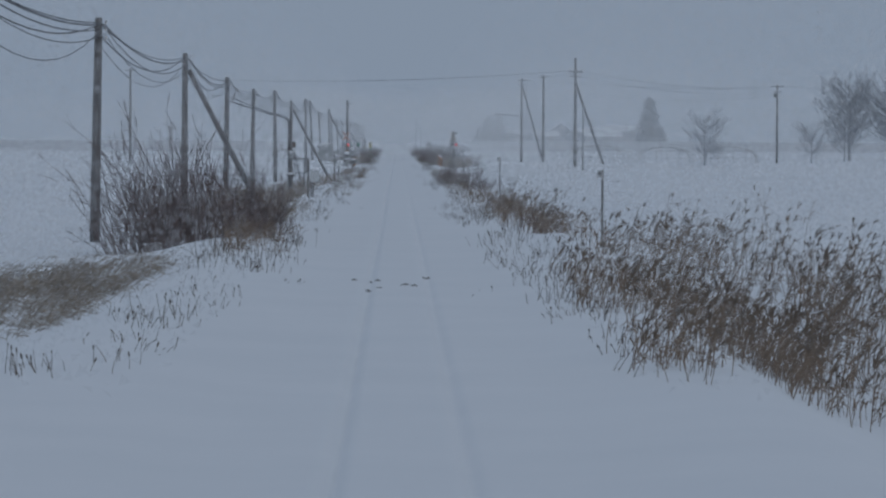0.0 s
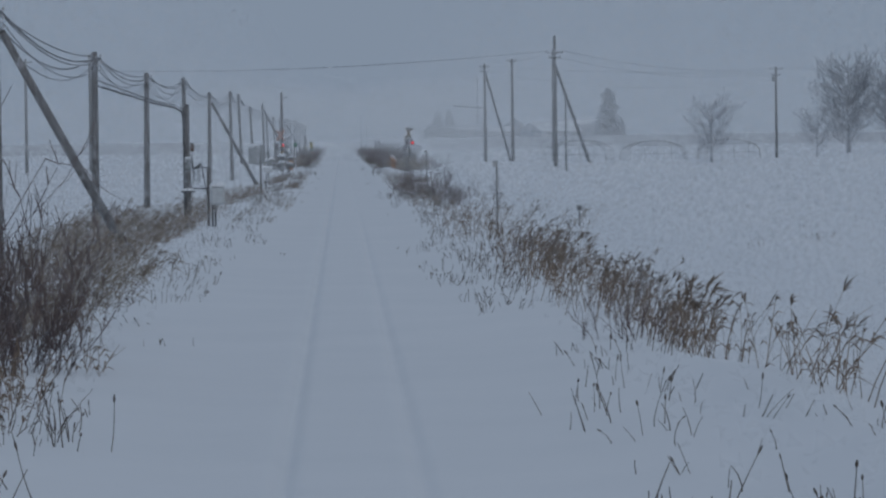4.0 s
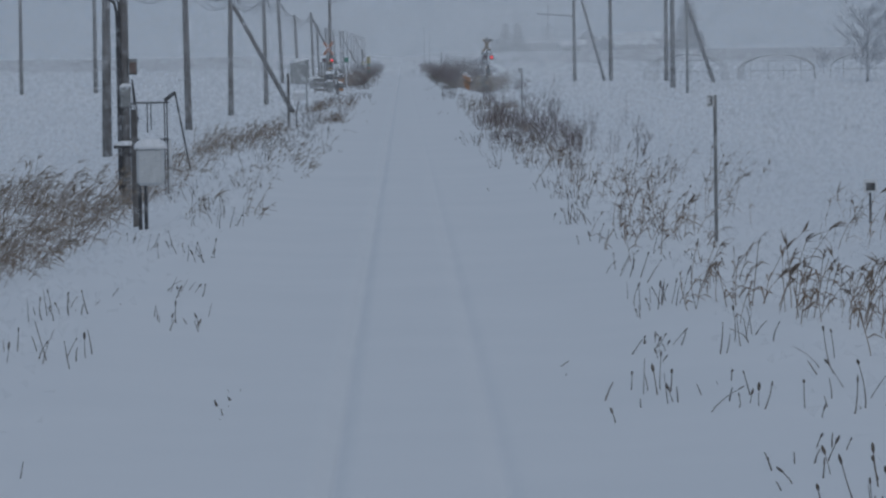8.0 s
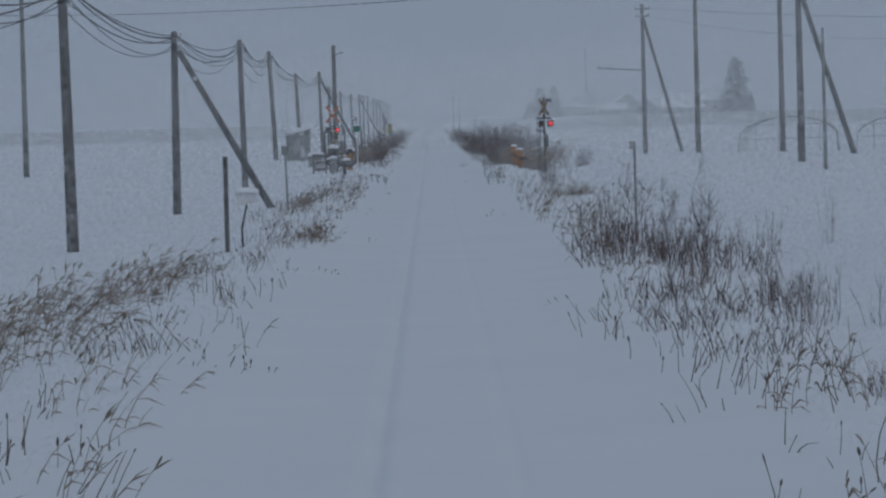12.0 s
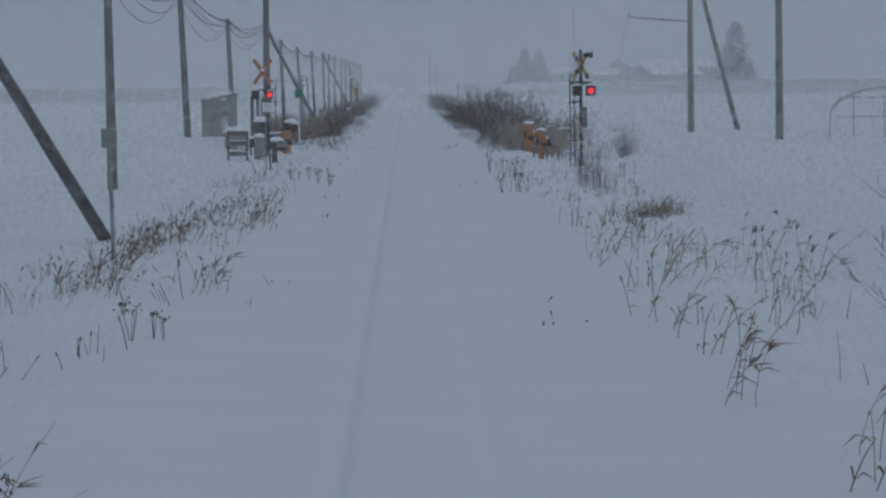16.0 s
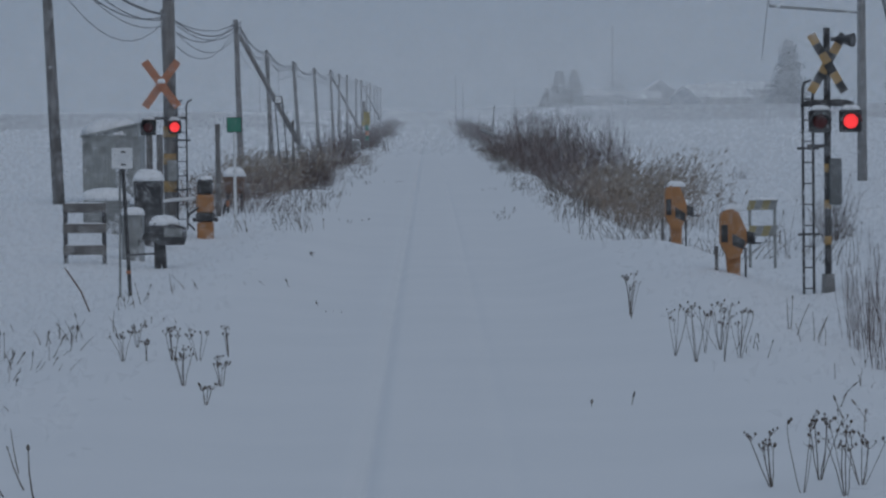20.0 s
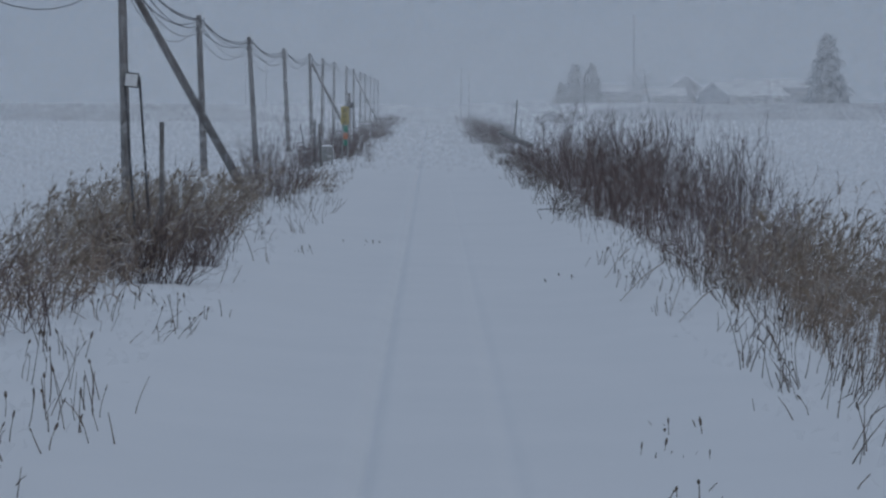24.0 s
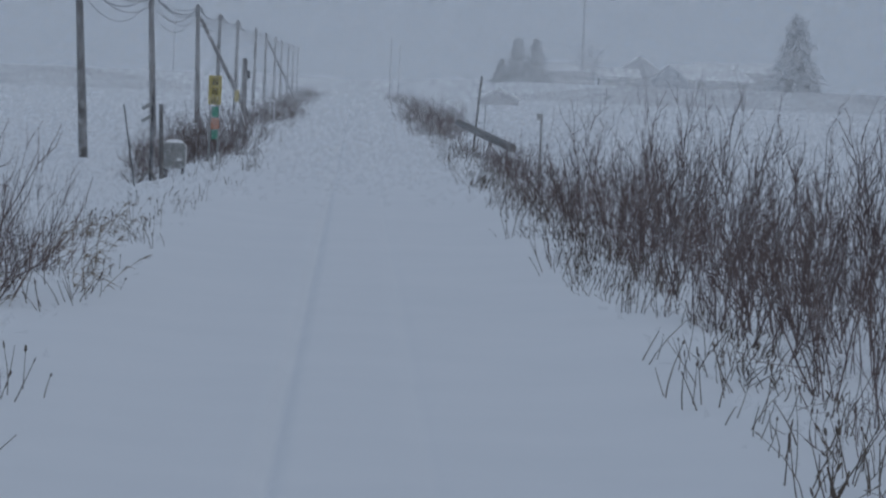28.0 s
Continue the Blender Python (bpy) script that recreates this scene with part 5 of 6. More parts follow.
def reed_field(spots, name, label, seed, height, plume=0.75, tilt=0.25, wind=(0.28, 0.0), mat=REED, leaf=2, thick=0.006):
    """spots: (x, y) arrays. Dry stalks with drooping plumes and blades, bent by the wind."""
    rng = np.random.RandomState(seed)
    x, y = spots
    n = len(x)
    p = Plants()
    st = np.stack([x, y, ground(x, y) - 0.12], -1)
    d = np.stack([rng.normal(wind[0] * 0.5, tilt, n), rng.normal(wind[1], tilt, n), np.ones(n)], -1)
    d /= np.linalg.norm(d, axis=1)[:, None]
    ln = height * rng.uniform(0.55, 1.15, n)
    bend = np.stack([rng.normal(wind[0], 0.16, n), rng.normal(wind[1], 0.16, n), rng.uniform(-0.25, 0.0, n)], -1)
    v, q, c = stems(st, d, ln, bend, taper(n, 3, thick, thick * 0.6, rng), 3)
    p.add(v, q)
    has = np.where(rng.uniform(0, 1, n) < plume)[0]
    if len(has):
        tip = c[has, -1]
        td = c[has, -1] - c[has, -2]
        td /= np.linalg.norm(td, axis=1)[:, None] + 1e-9
        m = len(has)
        size = rng.uniform(0.6, 1.3, m) * (1.0 if height > 0.8 else 0.65)
        droop = np.stack([wind[0] * 0.6 + rng.normal(0, 0.3, m), rng.normal(0, 0.3, m), rng.choice((-0.6, -0.1), m)], -1)
        k = np.repeat(np.arange(m), 5)
        sd = td[k] + np.array([wind[0] * 0.5, wind[1], -0.05]) + rng.normal(0, 0.26, (len(k), 3))
        r = np.array([0.004, 0.0105, 0.009, 0.002])[None, :] * (rng.uniform(0.6, 1.3, len(k)) * size[k])[:, None]
        v, q, _ = stems(tip[k] - td[k] * rng.uniform(0, 0.06, (len(k), 1)), sd, rng.uniform(0.08, 0.19, len(k)) * size[k], droop[k], r, 3, 3)
        p.add(v, q, 1)
    for _ in range(leaf):
        seg = rng.randint(1, 3, n)
        s0 = c[np.arange(n), seg]
        dd = np.stack([rng.normal(wind[0], 1.6 * tilt, n), rng.normal(0, 0.5, n), rng.uniform(0.4, 1.1, n)], -1)
        dd /= np.linalg.norm(dd, axis=1)[:, None]
        r = np.array([0.006, 0.011, 0.002])[None, :] * rng.uniform(0.7, 1.2, (n, 1))
        v, q, _ = stems(s0, dd, rng.uniform(0.18, 0.45, n) * height, np.tile(np.array([wind[0], 0, -0.75]), (n, 1)), r, 2, 3)
        p.add(v, q)
    ob = new(name, p.mesh(name, mat, PLUME if mat is REED else TAN_PLUME))
    return tagged(ob, label, "reeds", kind="stuff")


def scatter(seed, n, x0, x1, y0, y1, clump=0, spread=1.0):
    rng = np.random.RandomState(seed)
    if not clump:
        return rng.uniform(x0, x1, n), rng.uniform(y0, y1, n)
    cx, cy = rng.uniform(x0, x1, clump), rng.uniform(y0, y1, clump)
    k = rng.randint(0, clump, n)
    return cx[k] + rng.normal(0, spread * 0.35, n), cy[k] + rng.normal(0, spread * 2.2, n)


UMBELS = ((-3.28, 386.1, 0.36), (-3.01, 386.1, 0.28), (-2.83, 386.3, 0.38), (-2.42, 382.6, 0.38), (-2.53, 386.4, 0.37), (-2.25, 387.4, 0.37), (-2.15, 382.9, 0.28),
          (-2.08, 380.4, 0.24), (-3.27, 388.6, 0.24), (-2.86, 313.9, 0.42), (-2.72, 314.4, 0.33), (-2.53, 314.2, 0.3), (-3.34, 318.7, 0.2), (-2.5, 296.0, 0.35), (-2.9, 299.0, 0.3),
          (2.5, 386.4, 0.5), (2.66, 385.2, 0.58), (2.8, 386.6, 0.62), (2.93, 385.0, 0.6), (3.05, 387.0, 0.55), (3.12, 385.6, 0.5), (2.3, 371.6, 0.4), (2.45, 371.0, 0.48), (2.6, 371.8, 0.5), (2.72, 370.6, 0.5),
          (2.85, 371.3, 0.42), (2.41, 393.9, 0.6), (2.47, 394.5, 0.5), (6.33, 393.4, 0.58), (6.45, 392.6, 0.5), (6.15, 383.7, 0.55), (6.3, 384.2, 0.45), (6.8, 393.4, 0.36))
REEDS = "dry brown reeds with drooping plumes bent by wind"
reed_field(scatter(1, 320, 3.2, 5.4, 114, 148, 19, 0.6), "reed_bed", REEDS, 1, 1.0, wind=(0.13, 0.0), tilt=0.15)
reed_field(scatter(20, 160, 3.7, 6.0, 146, 182, 13, 0.55), "reed_bed", REEDS, 20, 1.0, wind=(0.13, 0.0), tilt=0.15)
reed_field(scatter(18, 760, 2.9, 5.6, 46, 79, 30, 0.7), "reed_bed", REEDS, 18, 0.95, wind=(0.13, 0.0), tilt=0.15)
reed_field(scatter(21, 150, 4.4, 7.2, 84, 112, 18, 0.6), "reed_bed", "sparse slender reeds behind a snowdrift", 21, 1.0, wind=(0.13, 0.0))
reed_field(scatter(19, 210, -4.3, -2.9, 92, 113, 22, 0.5), "grass_clump", "dry brown grass in front of a willow bush", 19, 0.75, plume=0.25, wind=(0.1, 0.0), leaf=2)
reed_field(scatter(2, 480, 5.2, 9.8, 50, 90, 30, 0.9), "reed_bed", REEDS + ", taller at the field edge", 2, 1.6, plume=0.95, wind=(0.13, 0.0), tilt=0.15)
reed_field(scatter(3, 130, 2.5, 5.0, 170, 232, 40, 0.5), "reed_bed", "sparse pale reeds poking through drifted snow", 3, 0.75, wind=(0.13, 0.0))
reed_field(scatter(4, 80, 5.4, 7.6, 196, 236, 12, 0.6), "reed_bed", REEDS, 4, 0.95, plume=0.5, wind=(0.13, 0.0), tilt=0.15)
reed_field(scatter(5, 100, 2.6, 4.0, 226, 300, 26, 0.5), "reed_bed", "sparse snow-caught reeds along the ditch", 5, 0.7, wind=(0.13, 0.0))
reed_field(scatter(22, 60, 2.5, 3.9, 296, 344, 14, 0.4), "reed_bed", "pale plumed reeds bent over beside the track", 22, 0.85, plume=0.6, wind=(0.22, 0.0), mat=DRY_GRASS)
reed_field(scatter(23, 26, 5.0, 6.4, 330, 346, 6, 0.4), "reed_bed", "a few tall plumed reeds at the field edge", 23, 1.1, plume=0.9, wind=(0.1, 0.0))
reed_field(scatter(25, 130, 5.4, 6.4, 364, 372, 7, 0.4), "grass_clump", "dense tuft of dry grass in the snow", 25, 0.6, plume=0.1, wind=(0.12, 0.0), leaf=2, thick=0.0045, tilt=0.2)
reed_field(scatter(24, 70, -4.0, -2.4, 192, 252, 22, 0.4), "grass_clump", "pale drooping grass in the snow beside the track", 24, 0.6, plume=0.5, wind=(0.3, 0.0), mat=DRY_GRASS)
reed_field(scatter(6, 1250, 4.6, 6.9, 448, 494, 52, 0.8), "reed_bed", REEDS, 6, 1.35, plume=0.8, wind=(0.13, 0.0), tilt=0.15, mat=BROWN_REED)
reed_field(scatter(7, 330, 6.6, 8.6, 456, 510, 28, 0.8), "reed_bed", REEDS, 7, 1.5, plume=0.85, wind=(0.13, 0.0), tilt=0.15, mat=BROWN_REED)
reed_field(scatter(8, 1300, -8.6, -5.4, 58, 92, 50, 0.9), "grass_clump", "tan wind-flattened dry grass on a snowbank", 8, 0.75, plume=0.2, wind=(0.5, 0.0), leaf=3, mat=DRY_GRASS)
reed_field(scatter(9, 430, -5.8, -4.0, 118, 152, 36, 0.7), "grass_clump", "dry brown grass beneath a willow bush", 9, 0.9, plume=0.3, leaf=3, mat=DRY_GRASS)
reed_field(scatter(10, 1750, -9.2, -5.1, 150, 226, 100, 0.9), "reed_bed", "tan wind-bent reeds half covered by snow", 10, 0.95, plume=0.75, wind=(0.32, 0.0), leaf=2, mat=BROWN_REED)
reed_field(scatter(26, 110, -7.6, -4.8, 222, 248, 20, 0.7), "reed_bed", "tan wind-bent reeds half covered by snow", 26, 0.85, plume=0.7, wind=(0.3, 0.0), leaf=2, mat=DRY_GRASS)
reed_field(scatter(11, 250, -6.6, -4.3, 250, 276, 34, 0.6), "reed_bed", "tan wind-bent reeds half covered by snow", 11, 0.85, plume=0.7, wind=(0.3, 0.0), leaf=2, mat=BROWN_REED)
reed_field(scatter(14, 80, -3.3, -2.5, 291, 298, 10, 0.35), "grass_clump", "tufts of dry grass beside a marker board", 14, 0.62, thick=0.0045, plume=0.3, wind=(0.2, 0.0))
reed_field(scatter(15, 300, -4.7, -2.7, 322, 362, 22, 0.6), "grass_clump", "tufts of brown weeds beside the track", 15, 0.62, plume=0.7, wind=(0.12, 0.0), leaf=1, thick=0.0042, tilt=0.16)
reed_field(scatter(12, 720, -6.4, -4.2, 445, 500, 52, 0.8), "reed_bed", "tan and brown weeds and reeds along the line", 12, 1.15, plume=0.75, wind=(0.2, 0.0), mat=BROWN_REED)
reed_field(scatter(13, 950, -8.2, -4.7, 494, 524, 55, 0.9), "reed_bed", "tall tan reeds leaning in the wind", 13, 1.4, plume=0.95, wind=(0.2, 0.0), leaf=2, mat=DRY_GRASS)
reed_field(scatter(17, 70, -4.3, -3.2, 524, 556, 12, 0.4), "grass_clump", "snow-caught plumed grass bent over beside the track", 17, 0.6, plume=0.9, wind=(0.3, 0.0), leaf=2, mat=DRY_GRASS)


def weed_tufts(seed, n, x0, x1, y0, y1, height, per=9, spread=0.16, heads=0.5, mat=WEED):
    """Tufts of short dead stalks poking out of the snow, joined into one patch."""
    rng = np.random.RandomState(seed)
    n = int(n * 0.68)
    cx, cy = rng.uniform(x0, x1, n), rng.uniform(y0, y1, n)
    k = np.repeat(np.arange(n), rng.randint(2, per + 1, n))
    x, y = cx[k] + rng.normal(0, spread, len(k)), cy[k] + rng.normal(0, spread * 4, len(k))
    m = len(k)
    p = Plants()
    st = np.stack([x, y, ground(x, y) - 0.05], -1)
    lean = rng.normal(0.05, 0.3, (n, 1))[k][:, 0]
    d = np.stack([lean + rng.normal(0, 0.15, m), rng.normal(0, 0.2, m), np.ones(m)], -1)
    d /= np.linalg.norm(d, axis=1)[:, None]
    ln = height * (rng.uniform(0.4, 1.1, n)[k]) * rng.uniform(0.5, 1.1, m)
    bend = rng.normal(0, 0.18, (m, 3))
    v, q, c = stems(st, d, ln, bend, taper(m, 3, 0.0065, 0.0035, rng), 3)
    p.add(v, q)
    has = np.where(rng.uniform(0, 1, m) < heads)[0]
    r = np.array([0.004, 0.011, 0.010, 0.003])[None, :] * rng.uniform(0.5, 1.2, (len(has), 1))
    td = c[has, -1] - c[has, -2]
    td /= np.linalg.norm(td, axis=1)[:, None] + 1e-9
    v, q, _ = stems(c[has, -1], td, rng.uniform(0.03, 0.08, len(has)), np.zeros((len(has), 3)), r, 3, 4)
    p.add(v, q)
    return tagged(new("weed_tufts", p.mesh("weed_tufts", mat)), "dead weed stalks poking through smooth snow", "weeds", kind="stuff")


for seed, n, x0, x1, y0, y1, hgt in (
        (1, 32, -3.8, -2.3, 60, 140, 0.25), (2, 70, 1.9, 4.4, 80, 116, 0.34), (31, 60, 2.3, 3.4, 46, 82, 0.35), (32, 90, -4.4, -2.5, 80, 106, 0.5), (33, 55, 1.7, 3.0, 126, 170, 0.3), (34, 30, -4.4, -3.0, 44, 62, 0.4), (3, 56, -4.4, -2.2, 130, 210, 0.34), (4, 80, 2.4, 3.8, 130, 215, 0.34),
        (5, 80, -4.6, -2.4, 205, 300, 0.4), (6, 70, 2.6, 4.4, 210, 300, 0.34), (7, 40, -4.4, -2.7, 262, 312, 0.45), (35, 46, 2.0, 4.2, 226, 262, 0.55), (8, 60, -6.0, -2.9, 318, 372, 0.45),
        (9, 45, 2.9, 5.6, 296, 350, 0.5), (10, 36, 3.2, 6.4, 345, 398, 0.4), (11, 16, -4.6, -3.1, 376, 402, 0.26), (12, 20, -5.6, -4.0, 385, 402, 0.34),
        (13, 90, 2.9, 5.6, 414, 456, 0.55), (24, 26, 5.2, 8.2, 404, 450, 0.9), (25, 210, 2.9, 4.1, 508, 600, 0.42), (26, 60, 3.8, 5.2, 462, 500, 0.7), (14, 60, -4.0, -2.6, 426, 470, 0.5), (15, 110, 2.7, 4.2, 450, 545, 0.55), (16, 80, -4.9, -2.6, 468, 540, 0.55),
        (17, 150, 2.7, 4.2, 540, 640, 0.5), (18, 80, -4.6, -2.7, 540, 640, 0.45), (19, 90, -4.6, -2.8, 640, 760, 0.5), (20, 90, 2.8, 4.2, 640, 760, 0.5),
        (21, 26, -2.4, -1.3, 60, 520, 0.14), (22, 22, 1.3, 2.4, 60, 520, 0.14), (23, 40, 8, 16, 60, 300, 0.3)):
    weed_tufts(100 + seed, n, x0, x1, y0, y1, hgt)


def umbel_plant(seed, x, y, h, n):
    """A dry stalk cluster: a few thin stems from one root, each ending in a spray of dark seed heads."""
    rng = np.random.RandomState(seed)
    p = Plants()
    zero = np.zeros((n, 3))
    d = np.stack([rng.normal(0, 0.17, n), rng.normal(0, 0.25, n), np.ones(n)], -1)
    v, q, c = stems(zero + np.array([0, 0, -0.06]), d, h * rng.uniform(0.7, 1.05, n), rng.normal(0, 0.05, (n, 3)), taper(n, 4, 0.0036, 0.0026, rng), 4, 4, 0.012, rng)
    p.add(v, q)
    src = np.repeat(np.arange(n), 5)
    m = len(src)
    rd = np.stack([rng.normal(0, 0.6, m), rng.normal(0, 0.6, m), rng.uniform(0.4, 1.0, m)], -1)
    v, q, c = stems(c[src, -1], rd, rng.uniform(0.02, 0.07, m), np.zeros((m, 3)), taper(m, 2, 0.0022, 0.0018, rng), 2)
    p.add(v, q)
    head = np.where(rng.uniform(0, 1, m) < 0.75)[0]
    r = np.array([0.003, 0.010, 0.008, 0.003])[None, :] * rng.uniform(0.6, 1.3, (len(head), 1))
    v, q, _ = stems(c[head, -1], np.tile(np.array([0, 0, 1.0]), (len(head), 1)), np.full(len(head), 0.022), np.zeros((len(head), 3)), r, 3, 5)
    p.add(v, q)
    ob = new("dry_umbel_plant", p.mesh("dry_umbel_plant", WEED))
    ob.location = (x, y, gz(x, y))
    return tagged(ob, "dry weed stalks ending in sprays of dark seed heads", "plant", "dry umbel plants")


rngu = random.Random(12)
for k, (x, y, h) in enumerate(UMBELS):
    umbel_plant(60 + k, x + rngu.uniform(-0.05, 0.05), y, h, rngu.randint(3, 6))
# forked stick lying across the snow and long stalks fallen out of the thicket
s = Shape()
s.tube([(-0.38, 0, 0.10), (-0.05, 0.05, 0.12), (0.4, 0.1, 0.09)], [0.009, 0.013, 0.007], 6)
s.tube([(0.0, 0.04, 0.0), (0.02, 0.04, 0.2), (-0.03, 0.05, 0.38)], [0.012, 0.015, 0.008], 6)
s.tube([(0.02, 0.04, 0.16), (0.09, 0.06, 0.3), (0.1, 0.06, 0.36)], [0.011, 0.009, 0.006], 6)
solid("forked_stick", s, WEED, "forked dark stick poking out of the snow", "branch", (2.85, 513, gz(2.85, 513)))
for x, y, dx, dy in ((3.35, 476, -0.9, -6.0), (3.6, 474, -0.7, -7.5), (3.15, 482, -0.6, -5.0), (3.9, 471, -1.0, -6.0)):
    s = Shape()
    s.tube([(0, 0, 0.3), (dx * 0.5, dy * 0.5, 0.22), (dx, dy, 0.03)], [0.012, 0.011, 0.007], 6)
    solid("fallen_stalk", s, DRY_GRASS, "long dry stalk fallen across the snow", "stalk", (x, y, gz(x, y)), "fallen stalks")


# ---- trees ----
def bare_tree(x, y, height, width, seed, mat, label, stems_n=60):
    rng = np.random.RandomState(seed)
    g = gz(x, y) - 0.2
    t = thing("bare_tree", (x, y, g), label, "tree", "bare trees across the field")
    s = Shape()
    s.tube([(0, 0, 0), (0.03, 0, height * 0.25), (0, 0, height * 0.5), (0.02, 0, height * 0.95)], [height * 0.022, height * 0.017, height * 0.010, height * 0.002], 8)
    part("trunk", s, mat, t, smooth=True)
    p = Plants()
    n = stems_n
    z = rng.uniform(0.2, 0.9, n) * height
    a = rng.uniform(0, 6.283, n)
    up = rng.uniform(0.05, 0.9, n)
    d = np.stack([np.cos(a), np.sin(a), up], -1)
    d /= np.linalg.norm(d, axis=1)[:, None]
    reach = width * 0.5 * np.sqrt(np.clip(1 - ((z / height - 0.5) / 0.56) ** 2, 0.06, 1)) * rng.uniform(0.7, 1.15, n) * 1.15
    st = np.stack([np.zeros(n), np.zeros(n), z], -1)
    v, q, c = stems(st, d, reach, rng.normal(0, 0.08, (n, 3)) + np.array([0, 0, 0.2]), taper(n, 4, height * 0.006, height * 0.0025, rng), 4)
    p.add(v, q)
    for gen, k in ((0, 8), (1, 3)):
        src = np.repeat(np.arange(len(c)), k)
        seg = rng.randint(1, c.shape[1], len(src))
        bd = c[src, seg] - c[src, seg - 1]
        bd /= np.linalg.norm(bd, axis=1)[:, None] + 1e-9
        dd = bd + rng.normal(0, 0.5, (len(src), 3)) + np.array([0, 0, 0.2])
        dd /= np.linalg.norm(dd, axis=1)[:, None]
        v, q, c = stems(c[src, seg], dd, width * rng.uniform(0.06, 0.2, len(src)) * (1 if gen == 0 else 0.6), rng.normal(0, 0.1, (len(src), 3)),
                        taper(len(src), 2, height * 0.0028, height * 0.0014, rng), 2)
        p.add(v, q)
    ob = new("crown", p.mesh("crown", mat))
    ob.parent = t
    return t


def conifer(x, y, height, width, seed, label, mat=HAZED_NEEDLE):
    rng = np.random.RandomState(seed)
    g = gz(x, y) - 0.2
    t = thing("conifer", (x, y, g), label, "tree", "conifers by the farm")
    s = Shape()
    s.tube([(0, 0, 0), (0, 0, height * 0.96)], [height * 0.02, height * 0.003], 8)
    part("trunk", s, HAZED_BARK, t)
    p = Plants()
    n = 420
    u = rng.uniform(0.04, 1.0, n) ** 0.8
    z = (1 - u) * height * 0.94 + 0.05 * height
    a = rng.uniform(0, 6.283, n)
    layer = 0.82 + 0.18 * np.sin(z / height * 44 + rng.uniform(0, 1))
    ln = width * 0.5 * (0.10 + u * 0.9) * rng.uniform(0.6, 1.1, n) * layer
    d = np.stack([np.cos(a), np.sin(a), rng.uniform(-0.25, 0.2, n)], -1)
    st = np.stack([np.zeros(n), np.zeros(n), z], -1)
    r = np.array([0.02, 0.045, 0.035, 0.008])[None, :] * height * rng.uniform(0.5, 0.9, (n, 1)) * (0.35 + u[:, None] * 0.6)
    v, q, c = stems(st, d, ln, np.tile(np.array([0, 0, -0.25]), (n, 1)), r, 3, 5)
    p.add(v, q)
    k = 4
    src = np.repeat(np.arange(n), k)
    seg = rng.randint(1, 4, len(src))
    dd = rng.normal(0, 0.7, (len(src), 3)) + d[src] * 0.6 + np.array([0, 0, -0.2])
    dd /= np.linalg.norm(dd, axis=1)[:, None]
    v, q, _ = stems(c[src, seg], dd, width * rng.uniform(0.04, 0.12, len(src)), np.zeros((len(src), 3)), taper(len(src), 2, height * 0.010, height * 0.003, rng), 2)
    p.add(v, q)
    ob = new("crown", p.mesh("crown", mat))
    ob.parent = t
    return t


# far trees: their paleness is haze put into the bark and needle colours
bare_tree(29.5, 392.0, 4.9, 3.5, 1, HAZED_BARK, "small round leafless tree in pale haze colour", 70)
bare_tree(66.5, 600.0, 11.8, 7.4, 2, HAZED_BARK, "large rimed leafless tree in pale haze colour", 150)
bare_tree(73.5, 605.0, 11.6, 7.6, 3, HAZED_BARK, "large rimed leafless tree in pale haze colour", 150)
bare_tree(80.5, 598.0, 11.0, 7.4, 7, HAZED_BARK, "large rimed leafless tree in pale haze colour", 150)
bare_tree(52.0, 512.0, 4.6, 4.0, 4, HAZED_BARK, "leafless thicket tree beside a far pole", 60)
bare_tree(62.5, 570.0, 5.0, 5.0, 5, HAZED_BARK, "leafless thicket tree at the field edge", 60)
bare_tree(44.0, 560.0, 2.2, 3.0, 6, HAZED_BARK, "low leafless shrub at the field edge", 50)
bare_tree(36.0, 1120.0, 5.2, 5.5, 8, HAZED_BARK, "bare farmyard tree in pale haze colour", 50)
conifer(25.2, 1134.0, 7.6, 7.0, 1, "snow-laden conifer beside the farm", NEEDLE_DARK)
conifer(28.4, 1140.0, 7.8, 7.0, 2, "snow-laden conifer beside the farm", NEEDLE_DARK)
conifer(22.6, 1131.0, 4.2, 5.0, 5, "low snow-laden conifer at the farm edge", NEEDLE_DARK)
conifer(71.0, 1150.0, 13.8, 12.5, 3, "tall snow-laden spruce in pale haze colour above the farm roofs")
conifer(75.5, 1165.0, 5.0, 4.0, 4, "small snow-laden conifer in pale haze colour beside the tall spruce")


